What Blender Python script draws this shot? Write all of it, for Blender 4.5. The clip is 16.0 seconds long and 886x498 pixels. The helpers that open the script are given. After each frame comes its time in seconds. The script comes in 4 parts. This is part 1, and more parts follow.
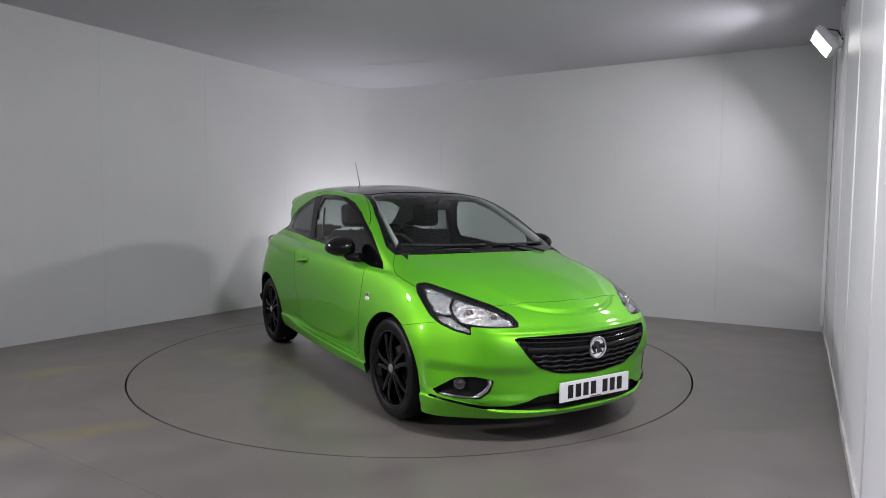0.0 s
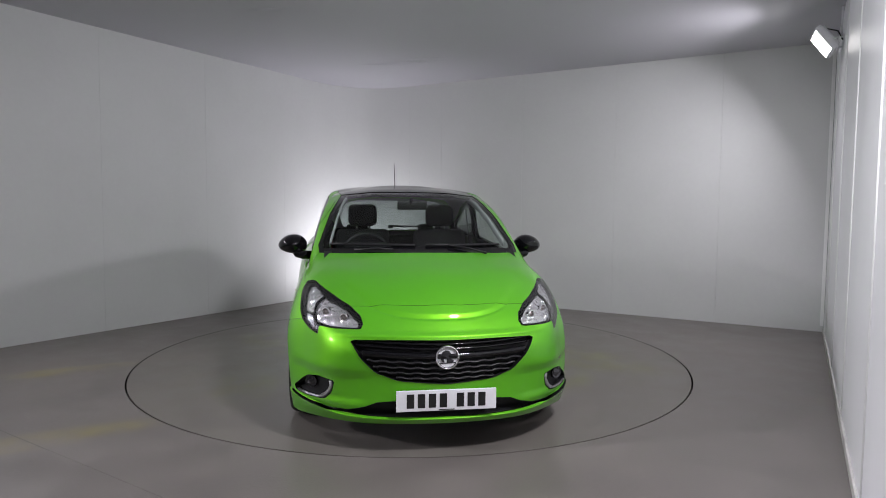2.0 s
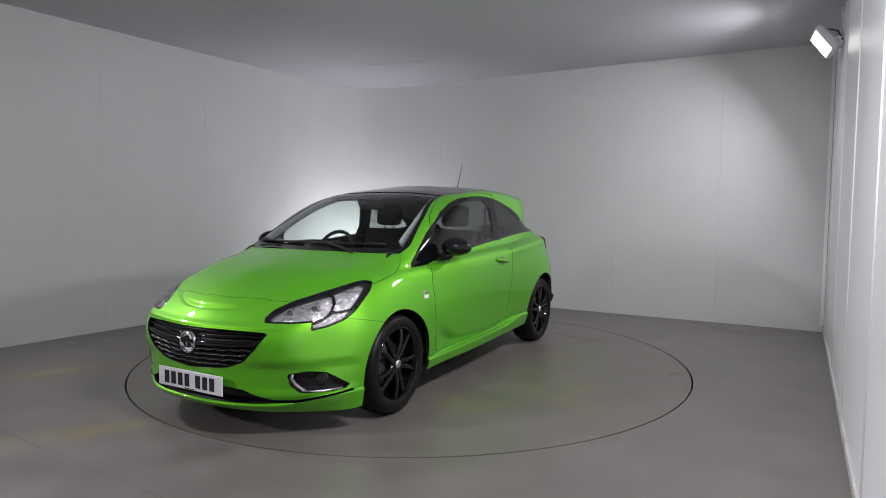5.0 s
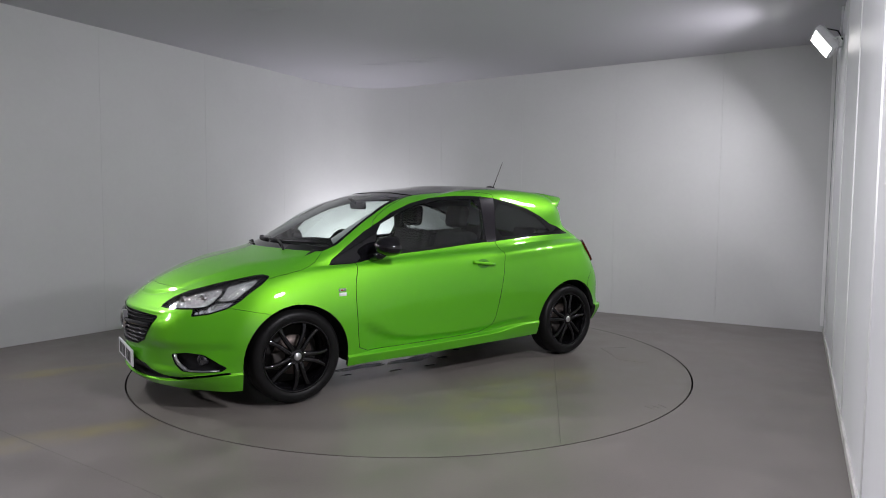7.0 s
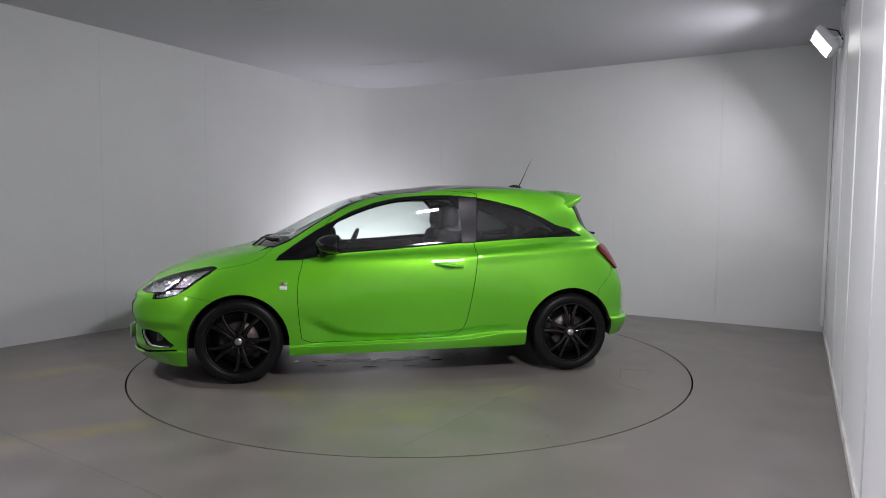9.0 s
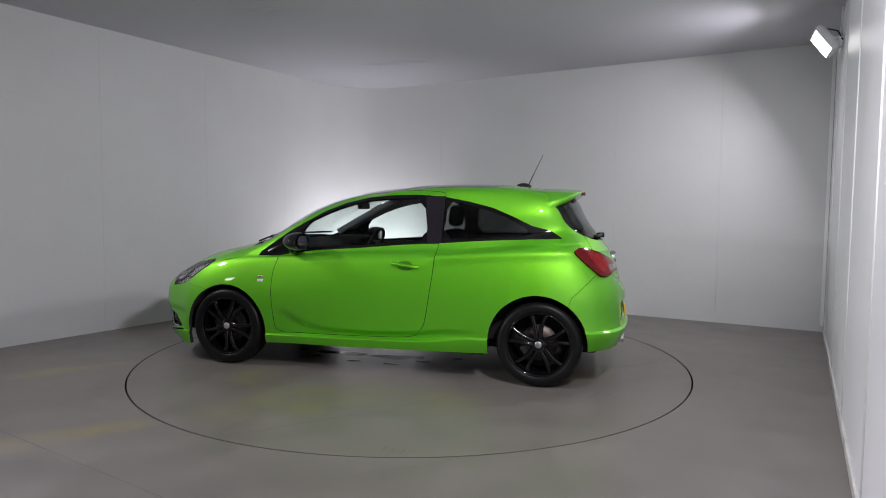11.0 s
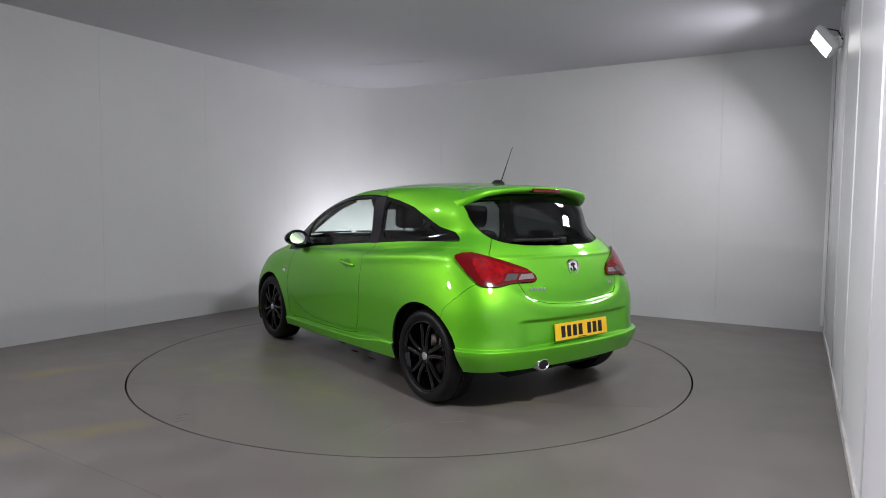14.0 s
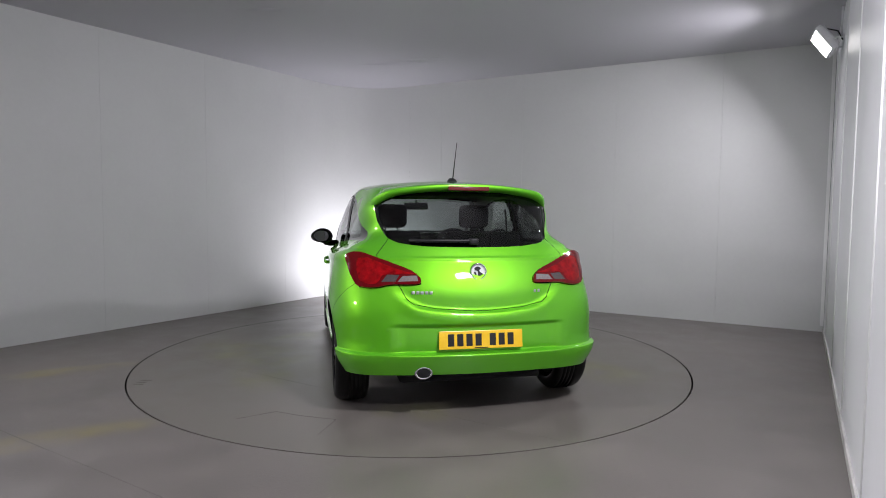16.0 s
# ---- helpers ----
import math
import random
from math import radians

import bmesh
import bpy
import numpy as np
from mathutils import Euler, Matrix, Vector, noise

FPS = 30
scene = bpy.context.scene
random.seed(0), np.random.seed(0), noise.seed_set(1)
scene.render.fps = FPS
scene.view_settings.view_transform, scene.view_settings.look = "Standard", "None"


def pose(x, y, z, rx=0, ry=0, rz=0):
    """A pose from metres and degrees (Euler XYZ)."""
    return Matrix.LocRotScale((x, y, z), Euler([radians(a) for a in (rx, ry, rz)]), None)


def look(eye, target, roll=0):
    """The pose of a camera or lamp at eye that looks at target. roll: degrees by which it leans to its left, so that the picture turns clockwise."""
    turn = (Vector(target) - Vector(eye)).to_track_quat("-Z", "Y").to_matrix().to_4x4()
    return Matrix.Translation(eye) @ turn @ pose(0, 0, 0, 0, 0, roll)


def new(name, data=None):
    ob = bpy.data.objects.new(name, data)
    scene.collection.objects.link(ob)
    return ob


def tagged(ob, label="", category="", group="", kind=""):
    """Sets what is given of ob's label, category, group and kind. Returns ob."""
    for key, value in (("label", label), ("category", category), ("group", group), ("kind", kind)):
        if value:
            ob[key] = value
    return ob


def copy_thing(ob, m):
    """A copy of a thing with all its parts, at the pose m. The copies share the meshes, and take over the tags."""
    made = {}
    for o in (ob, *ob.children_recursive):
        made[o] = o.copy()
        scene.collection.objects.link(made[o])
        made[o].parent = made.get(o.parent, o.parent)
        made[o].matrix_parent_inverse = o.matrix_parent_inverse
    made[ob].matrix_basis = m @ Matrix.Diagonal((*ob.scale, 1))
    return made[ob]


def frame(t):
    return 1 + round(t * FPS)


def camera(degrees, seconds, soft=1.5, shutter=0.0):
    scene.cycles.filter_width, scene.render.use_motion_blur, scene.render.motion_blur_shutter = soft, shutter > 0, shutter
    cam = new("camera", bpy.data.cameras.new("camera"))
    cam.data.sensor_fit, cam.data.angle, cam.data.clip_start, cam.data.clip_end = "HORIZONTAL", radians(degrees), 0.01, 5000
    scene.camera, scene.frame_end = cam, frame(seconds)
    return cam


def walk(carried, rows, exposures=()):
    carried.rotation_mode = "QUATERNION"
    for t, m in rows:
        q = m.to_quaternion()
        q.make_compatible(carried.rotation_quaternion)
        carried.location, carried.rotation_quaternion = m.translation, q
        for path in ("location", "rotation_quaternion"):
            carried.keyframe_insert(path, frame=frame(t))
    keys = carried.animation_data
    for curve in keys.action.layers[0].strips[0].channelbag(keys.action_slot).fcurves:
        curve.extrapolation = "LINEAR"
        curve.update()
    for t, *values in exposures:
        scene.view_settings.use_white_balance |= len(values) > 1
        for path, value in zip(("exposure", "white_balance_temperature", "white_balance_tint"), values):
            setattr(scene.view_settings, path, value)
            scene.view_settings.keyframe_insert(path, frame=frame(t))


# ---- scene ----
EYE = Vector((0.2375, -5.3357, 1.2698))
PITCH = 3.698
cam = camera(71.195, 16.0, soft=0.95)
view = look(EYE, EYE + Vector((0, math.cos(radians(PITCH)), -math.sin(radians(PITCH)))), 0.508)
walk(cam, [(0, view), (16.0, view)])

# turn of the table, degrees at seconds
TURN = [(0.0, -58.72), (0.5, -62.41), (1.0, -68.21), (1.5, -74.35), (2.0, -80.75), (2.5, -87.1), (3.0, -93.5),
        (3.5, -99.8), (4.0, -106.2), (4.2, -108.75), (5.6, -126.4), (7.0, -144.1), (7.5, -150.2), (9.0, -169.1),
        (10.2, -184.0), (11.3, -197.76), (12.5, -212.96), (14.5, -238.27), (16.0, -257.63)]
CAR_AT = (0.124, -0.1)      # middle of the wheelbase from the table's axis, in the table's space
TABLE_R = 2.25
CEIL = 3.03

# ---- light ----
world = bpy.data.worlds.new("world")
scene.world = world
world.use_nodes = True
world.node_tree.nodes["Background"].inputs[0].default_value = (0.5, 0.55, 0.6, 1)
world.node_tree.nodes["Background"].inputs[1].default_value = 0.0


def area(name, eye, target, sx, sy, power, colour=(1, 0.98, 0.95), spread=180):
    data = bpy.data.lights.new(name, "AREA")
    data.shape, data.size, data.size_y, data.energy, data.color = "RECTANGLE", sx, sy, power, colour
    data.spread = radians(spread)
    ob = new(name, data)
    ob.matrix_world = look(eye, target)
    return ob


LAMP_TINT = (0.95, 0.925, 1.0)
IN_E, IN_W = Vector((-0.8666, 0.499, 0)), Vector((0.8434, -0.5373, 0))   # into the room from the partition and the west wall
# wall floodlights: foot of the bracket, way into the room, aim, watts, spread, name
FLOODS = [
    (Vector((3.65, 0.055, 2.725)), IN_E, Vector((0.2, 1.65, 0.0)), 33, 142, "east"),
    (Vector((1.52, -3.62, 2.72)), IN_E, Vector((0.0, -1.0, 0.6)), 55, 136, "south_east"),
    (Vector((-4.10, -0.55, 2.72)), IN_W, Vector((-0.9, -1.4, 0.0)), 24, 112, "west"),
    (Vector((-6.03, -3.58, 2.72)), IN_W, Vector((0.0, -3.6, 1.0)), 44, 68, "south_west"),
]
# low light in the rounded corner, behind the car, that washes the wall
area("lamp_corner", (-0.62, 3.15, 0.22), (-0.98, 3.95, 0.85), 0.29, 0.136, 34, LAMP_TINT)

# ---- materials ----
def mat(name, base, rough=0.5, metal=0.0, coat=0.0, vary=0.0, scale=8.0, bump=0.0, bump_scale=60.0, rvary=0.0, emit=0.0, trans=0.0, spec=0.5, tint=None, ior=1.45, deep=0.002):
    """A surface: base colour with two scales of variation, roughness variation and fine relief."""
    m = bpy.data.materials.new(name)
    m.use_nodes = True
    nt = m.node_tree
    b = nt.nodes["Principled BSDF"]
    b.inputs["Base Color"].default_value = (*base, 1)
    b.inputs["Roughness"].default_value = rough
    b.inputs["Metallic"].default_value = metal
    b.inputs["Coat Weight"].default_value = coat
    b.inputs["Coat Roughness"].default_value = 0.03
    b.inputs["Transmission Weight"].default_value = trans
    b.inputs["Specular IOR Level"].default_value = spec
    b.inputs["IOR"].default_value = ior
    if emit:
        b.inputs["Emission Color"].default_value = (*(tint or (1, 1, 1)), 1)
        b.inputs["Emission Strength"].default_value = emit
    if vary or bump or rvary:
        tc = nt.nodes.new("ShaderNodeTexCoord")
        big = nt.nodes.new("ShaderNodeTexNoise")
        big.inputs["Scale"].default_value = scale
        big.inputs["Detail"].default_value = 6
        fine = nt.nodes.new("ShaderNodeTexNoise")
        fine.inputs["Scale"].default_value = bump_scale
        fine.inputs["Detail"].default_value = 4
        nt.links.new(tc.outputs["Object"], big.inputs["Vector"])
        nt.links.new(tc.outputs["Object"], fine.inputs["Vector"])
        mix = nt.nodes.new("ShaderNodeMath")
        mix.operation = "MULTIPLY_ADD"
        mix.inputs[1].default_value = 0.4
        nt.links.new(fine.outputs["Fac"], mix.inputs[0])
        nt.links.new(big.outputs["Fac"], mix.inputs[2])
        if vary:
            ramp = nt.nodes.new("ShaderNodeMapRange")
            ramp.inputs["From Min"].default_value, ramp.inputs["From Max"].default_value = 0.45, 0.95
            ramp.inputs["To Min"].default_value, ramp.inputs["To Max"].default_value = 1 - vary, 1 + vary
            nt.links.new(mix.outputs[0], ramp.inputs["Value"])
            hsv = nt.nodes.new("ShaderNodeHueSaturation")
            hsv.inputs["Color"].default_value = (*base, 1)
            nt.links.new(ramp.outputs[0], hsv.inputs["Value"])
            nt.links.new(hsv.outputs[0], b.inputs["Base Color"])
        if rvary:
            rr = nt.nodes.new("ShaderNodeMapRange")
            rr.inputs["From Min"].default_value, rr.inputs["From Max"].default_value = 0.4, 1.0
            rr.inputs["To Min"].default_value, rr.inputs["To Max"].default_value = rough - rvary, rough + rvary
            nt.links.new(mix.outputs[0], rr.inputs["Value"])
            nt.links.new(rr.outputs[0], b.inputs["Roughness"])
        if bump:
            bp = nt.nodes.new("ShaderNodeBump")
            bp.inputs["Strength"].default_value = bump
            bp.inputs["Distance"].default_value = deep
            nt.links.new(fine.outputs["Fac"], bp.inputs["Height"])
            nt.links.new(bp.outputs[0], b.inputs["Normal"])
    return m


def glass(name, tint, rough=0.0):
    """A thin tinted pane: part clear, part mirror by its angle."""
    m = bpy.data.materials.new(name)
    m.use_nodes = True
    nt = m.node_tree
    nt.nodes.remove(nt.nodes["Principled BSDF"])
    tr = nt.nodes.new("ShaderNodeBsdfTransparent")
    tr.inputs[0].default_value = (*tint, 1)
    gl = nt.nodes.new("ShaderNodeBsdfGlossy")
    gl.inputs["Roughness"].default_value = rough
    lw = nt.nodes.new("ShaderNodeLayerWeight")
    lw.inputs[0].default_value = 0.5
    pw = nt.nodes.new("ShaderNodeMath")
    pw.operation = "POWER"
    pw.inputs[1].default_value = 5.0
    fr = nt.nodes.new("ShaderNodeMath")
    fr.operation = "MULTIPLY_ADD"
    fr.inputs[1].default_value, fr.inputs[2].default_value = 0.85, 0.06
    nt.links.new(lw.outputs["Facing"], pw.inputs[0])
    nt.links.new(pw.outputs[0], fr.inputs[0])
    mx = nt.nodes.new("ShaderNodeMixShader")
    nt.links.new(fr.outputs[0], mx.inputs[0])
    nt.links.new(tr.outputs[0], mx.inputs[1])
    nt.links.new(gl.outputs[0], mx.inputs[2])
    nt.links.new(mx.outputs[0], nt.nodes["Material Output"].inputs[0])
    return m


M_WALL = mat("wall_panel", (0.595, 0.600, 0.597), 0.45, vary=0.03, scale=1.5, bump=0.05, bump_scale=25, rvary=0.06)
M_PART = mat("partition_panel", (0.86, 0.855, 0.885), 0.35, vary=0.03, scale=2, bump=0.05, bump_scale=20, rvary=0.06)
M_CEIL = mat("ceiling_sheet", (0.54, 0.532, 0.575), 0.55, spec=0.35, vary=0.03, scale=0.8, rvary=0.05)
M_TRIM = mat("white_trim", (0.8, 0.8, 0.8), 0.4, vary=0.03)
M_FLOOR = mat("floor_vinyl", (0.140, 0.126, 0.117), 0.38, vary=0.15, scale=3.0, bump=0.4, bump_scale=110, rvary=0.1)


def stained(m, spots, tint, amount):
    """Lay irregular stains over a material: spots of (x, y, length, width, degrees) with noisy edges."""
    nt = m.node_tree
    b = nt.nodes["Principled BSDF"]
    old = b.inputs["Base Color"].links[0].from_socket
    tc = nt.nodes.new("ShaderNodeTexCoord")
    nz = nt.nodes.new("ShaderNodeTexNoise")
    nz.inputs["Scale"].default_value, nz.inputs["Detail"].default_value = 3.5, 8
    nt.links.new(tc.outputs["Object"], nz.inputs["Vector"])
    total = None
    for x, y, long, wide, deg in spots:
        mp = nt.nodes.new("ShaderNodeMapping")
        mp.vector_type = "TEXTURE"
        mp.inputs["Location"].default_value = (x, y, 0)
        mp.inputs["Rotation"].default_value = (0, 0, radians(deg))
        mp.inputs["Scale"].default_value = (long, wide, 1)
        nt.links.new(tc.outputs["Object"], mp.inputs["Vector"])
        ln = nt.nodes.new("ShaderNodeVectorMath")
        ln.operation = "LENGTH"
        nt.links.new(mp.outputs[0], ln.inputs[0])
        mr = nt.nodes.new("ShaderNodeMapRange")
        mr.interpolation_type = "SMOOTHSTEP"
        mr.inputs["From Min"].default_value, mr.inputs["From Max"].default_value = 1.0, 0.35
        nt.links.new(ln.outputs["Value"], mr.inputs["Value"])
        if total is None:
            total = mr.outputs[0]
        else:
            ad = nt.nodes.new("ShaderNodeMath")
            ad.operation = "MAXIMUM"
            nt.links.new(total, ad.inputs[0])
            nt.links.new(mr.outputs[0], ad.inputs[1])
            total = ad.outputs[0]
    nr = nt.nodes.new("ShaderNodeMapRange")
    nr.inputs["From Min"].default_value, nr.inputs["From Max"].default_value = 0.35, 0.7
    nr.inputs["To Max"].default_value = amount
    nt.links.new(nz.outputs["Fac"], nr.inputs["Value"])
    mu = nt.nodes.new("ShaderNodeMath")
    mu.operation = "MULTIPLY"
    nt.links.new(total, mu.inputs[0])
    nt.links.new(nr.outputs[0], mu.inputs[1])
    mx = nt.nodes.new("ShaderNodeMix")
    mx.data_type = "RGBA"
    mx.inputs[7].default_value = (*tint, 1)
    nt.links.new(mu.outputs[0], mx.inputs[0])
    nt.links.new(old, mx.inputs[6])
    nt.links.new(mx.outputs[2], b.inputs["Base Color"])
    return m


stained(M_FLOOR, [(-2.75, -0.69, 0.9, 0.16, 30.6), (-2.0, -2.1, 0.9, 0.20, 33), (-2.9, -2.2, 0.8, 0.5, 20)], (0.20, 0.172, 0.08), 0.95)
M_DECK = mat("deck_vinyl", (0.138, 0.126, 0.113), 0.38, vary=0.15, scale=3.0, bump=0.4, bump_scale=110, rvary=0.1)
stained(M_DECK, [(0.3, 1.4, 0.9, 0.45, 40), (-0.5, 1.25, 0.5, 0.3, 10), (0.9, 1.0, 0.5, 0.3, -30), (-0.6, -1.2, 0.9, 0.4, 30), (0.8, -1.3, 0.5, 0.3, 0), (-1.5, 0.2, 0.4, 0.25, 80)], (0.17, 0.17, 0.065), 0.65)
M_GAP = mat("dark_gap", (0.015, 0.014, 0.013), 0.8, vary=0.2)
M_PAINT = mat("green_metallic_paint", (0.200, 0.545, 0.012), 0.50, metal=1.0, coat=0.9, vary=0.03, scale=900, bump=0.02, bump_scale=1500)


def two_tone(m, base, share):
    """Under the yellowish flakes a greener ground coat."""
    nt = m.node_tree
    g = nt.nodes.new("ShaderNodeBsdfPrincipled")
    g.inputs["Base Color"].default_value = (*base, 1)
    g.inputs["Roughness"].default_value = 0.5
    g.inputs["Specular IOR Level"].default_value = 0.1
    g.inputs["Coat Weight"].default_value = 0.9
    g.inputs["Coat Roughness"].default_value = 0.03
    mx = nt.nodes.new("ShaderNodeMixShader")
    mx.inputs[0].default_value = share
    nt.links.new(nt.nodes["Principled BSDF"].outputs[0], mx.inputs[1])
    nt.links.new(g.outputs[0], mx.inputs[2])
    nt.links.new(mx.outputs[0], nt.nodes["Material Output"].inputs[0])


two_tone(M_PAINT, (0.075, 0.39, 0.016), 0.55)
M_BLACK = mat("gloss_black", (0.004, 0.004, 0.005), 0.06, coat=0.0, vary=0.1, scale=40)
M_SATIN = mat("satin_black_plastic", (0.009, 0.009, 0.01), 0.45, spec=0.3, vary=0.15, scale=30, bump=0.1, bump_scale=500)
M_RUBBER = mat("tyre_rubber", (0.006, 0.006, 0.006), 0.42, spec=0.2, vary=0.2, scale=20, bump=0.2, bump_scale=200)
M_CHROME = mat("chrome", (0.8, 0.8, 0.82), 0.08, metal=1.0, vary=0.03, scale=50)
M_SILVER = mat("satin_silver", (0.62, 0.62, 0.64), 0.28, metal=1.0, vary=0.05, scale=50)
M_CLOTH = mat("dark_cloth", (0.010, 0.010, 0.011), 0.95, spec=0.1, vary=0.25, scale=30)
M_RIM = mat("gloss_black_alloy", (0.003, 0.003, 0.0035), 0.035, spec=0.5, vary=0.1, scale=40)
M_TRIMGREY = mat("pillar_trim", (0.35, 0.36, 0.36), 0.7, vary=0.05, scale=20)
M_GLASS = glass("window_glass", (0.80, 0.86, 0.83))
M_DARKGLASS = glass("privacy_glass", (0.24, 0.26, 0.256))
M_LENS = glass("clear_lens", (0.9, 0.9, 0.9))
M_REFLECT = mat("lamp_reflector", (0.85, 0.86, 0.88), 0.12, metal=0.8, vary=0.2, scale=60, bump=1.0, bump_scale=40, deep=0.02)
M_RED = mat("red_lens", (0.20, 0.002, 0.004), 0.06, spec=0.4, coat=0.0, vary=0.5, scale=25)
M_DARKRED = mat("dark_red_lens", (0.10, 0.002, 0.004), 0.1, spec=0.35, coat=0.2, vary=0.1, scale=40)
M_BRAKELIGHT = mat("brake_lens", (0.10, 0.004, 0.006), 0.15, coat=0.6, vary=0.1, scale=60)
M_CLEAR = mat("clear_grey_lens", (0.17, 0.15, 0.15), 0.12, coat=1.0, vary=0.2, scale=80, bump=0.3, bump_scale=300)
M_SMOKE = mat("smoked_lens", (0.06, 0.05, 0.05), 0.1, coat=1.0, vary=0.2, scale=80)
M_INNER = mat("inner_trim", (0.014, 0.014, 0.015), 0.8, spec=0.2, vary=0.2, scale=20)
M_WHITEPLATE = mat("white_plate", (0.72, 0.72, 0.74), 0.3, vary=0.04, scale=30)
M_YELLOWPLATE = mat("yellow_plate", (0.80, 0.50, 0.02), 0.3, vary=0.04, scale=30)
M_EMBLEM = mat("emblem_silver", (0.72, 0.72, 0.74), 0.3, metal=0.0, vary=0.05, scale=60)
M_INK = mat("plate_ink", (0.01, 0.01, 0.01), 0.4, vary=0.1)
M_MIRROR = mat("mirror_glass", (0.85, 0.87, 0.88), 0.02, metal=1.0)
M_GREYBAR = mat("dark_grey_bar", (0.02, 0.02, 0.022), 0.35, vary=0.1, scale=30)
M_DARKCHROME = mat("dark_chrome", (0.05, 0.05, 0.055), 0.15, metal=0.6, vary=0.1, scale=40)
M_FOG = mat("fog_lens", (0.04, 0.04, 0.045), 0.08, coat=1.0, metal=0.5, vary=0.3, scale=60)
# body green darkened to stand for the shade in the handle's hollow
M_CUP_SHADE = mat("handle_cup_shade", (0.06, 0.26, 0.008), 0.35, metal=0.5, coat=1.0, vary=0.05, scale=300)
M_PILLAR = mat("pillar_foil", (0.014, 0.012, 0.016), 0.32, spec=0.2, vary=0.08, scale=30, bump=0.08, bump_scale=400)
M_CALIPER = mat("caliper", (0.035, 0.03, 0.027), 0.6, vary=0.2, scale=40)
M_BRAKE = mat("brake_disc", (0.11, 0.09, 0.08), 0.5, metal=0.8, vary=0.2, scale=40)
M_REDBADGE = mat("red_badge", (0.45, 0.02, 0.02), 0.3, coat=0.5)
M_WOOD = mat("worn_trim", (0.55, 0.54, 0.52), 0.5, vary=0.2, scale=6)
M_CABLE = mat("black_cable", (0.015, 0.015, 0.016), 0.5, vary=0.1)
M_LAMPBODY = mat("lamp_body", (0.70, 0.71, 0.73), 0.4, vary=0.05, scale=30)
M_LED = mat("lamp_face", (1, 1, 1), 0.5, emit=14.0, tint=(1, 0.98, 0.96))


# ---- mesh helpers ----
def part(name, bm, material, parent=None, label="", smooth=True, m=None):
    me = bpy.data.meshes.new(name)
    bm.to_mesh(me)
    bm.free()
    for p in me.polygons:
        p.use_smooth = smooth
    if material:
        me.materials.append(material)
    ob = new(name, me)
    if parent:
        ob.parent = parent
    if m is not None:
        ob.matrix_basis = m
    if label:
        ob["label"] = label
    return ob


def empty(name, m=None):
    ob = new(name)
    if m is not None:
        ob.matrix_basis = m
    return ob


def box(bm, x0, x1, y0, y1, z0, z1, bevel=0.0, m=None, seg=2):
    r = bmesh.ops.create_cube(bm, size=1)["verts"]
    t = Matrix.Translation(((x0 + x1) / 2, (y0 + y1) / 2, (z0 + z1) / 2)) @ Matrix.Diagonal((x1 - x0, y1 - y0, z1 - z0, 1))
    bmesh.ops.transform(bm, matrix=t, verts=r)
    if bevel:
        es = list({e for v in r for e in v.link_edges})
        r = list({v for f in bmesh.ops.bevel(bm, geom=es, offset=bevel, segments=seg, affect="EDGES", profile=0.5)["faces"] for v in f.verts} | {v for v in r if v.is_valid})
    if m is not None:
        bmesh.ops.transform(bm, matrix=m, verts=[v for v in r if v.is_valid])
    return bm


def tube(bm, pts, r, n=8, closed=False, r1=None):
    """A round bar along pts."""
    pts = [Vector(p) for p in pts]
    rings = []
    for i, p in enumerate(pts):
        a = pts[i - 1] if (i or closed) else p
        b = pts[(i + 1) % len(pts)] if (i < len(pts) - 1 or closed) else p
        d = (b - a).normalized()
        s = d.cross(Vector((0, 0, 1)) if abs(d.z) < 0.9 else Vector((1, 0, 0))).normalized()
        u = s.cross(d)
        rad = r if r1 is None else r + (r1 - r) * i / (len(pts) - 1)
        rings.append([bm.verts.new(p + rad * (math.cos(k * 2 * math.pi / n) * s + math.sin(k * 2 * math.pi / n) * u)) for k in range(n)])
    m = len(rings)
    for i in range(m if closed else m - 1):
        for k in range(n):
            bm.faces.new((rings[i][k], rings[i][(k + 1) % n], rings[(i + 1) % m][(k + 1) % n], rings[(i + 1) % m][k]))
    if not closed:
        bm.faces.new(rings[0][::-1])
        bm.faces.new(rings[-1])
    return bm


def lathe(bm, prof, n=48, axis="y"):
    """Turn (radius, along) pairs round the y axis."""
    rings = []
    for r, a in prof:
        rings.append([bm.verts.new((r * math.cos(k * 2 * math.pi / n), a, r * math.sin(k * 2 * math.pi / n))) for k in range(n)])
    for i in range(len(rings) - 1):
        for k in range(n):
            bm.faces.new((rings[i][k], rings[i + 1][k], rings[i + 1][(k + 1) % n], rings[i][(k + 1) % n]))
    return bm


# ---- room ----
CORNER, FAR = Vector((-1.086, 4.195, 0)), Vector((4.29, 1.175, 0))
DL = Vector((-math.cos(radians(57.5)), -math.sin(radians(57.5)), 0))     # along the west wall, towards the camera
DB = (FAR - CORNER).normalized()                                         # along the north wall
DP = Vector((-math.cos(radians(60.07)), -math.sin(radians(60.07)), 0))   # along the partition, towards the camera
LEN_W, LEN_P = 11.0, 11.0
TAN = 0.95                                                               # where the rounded corner begins


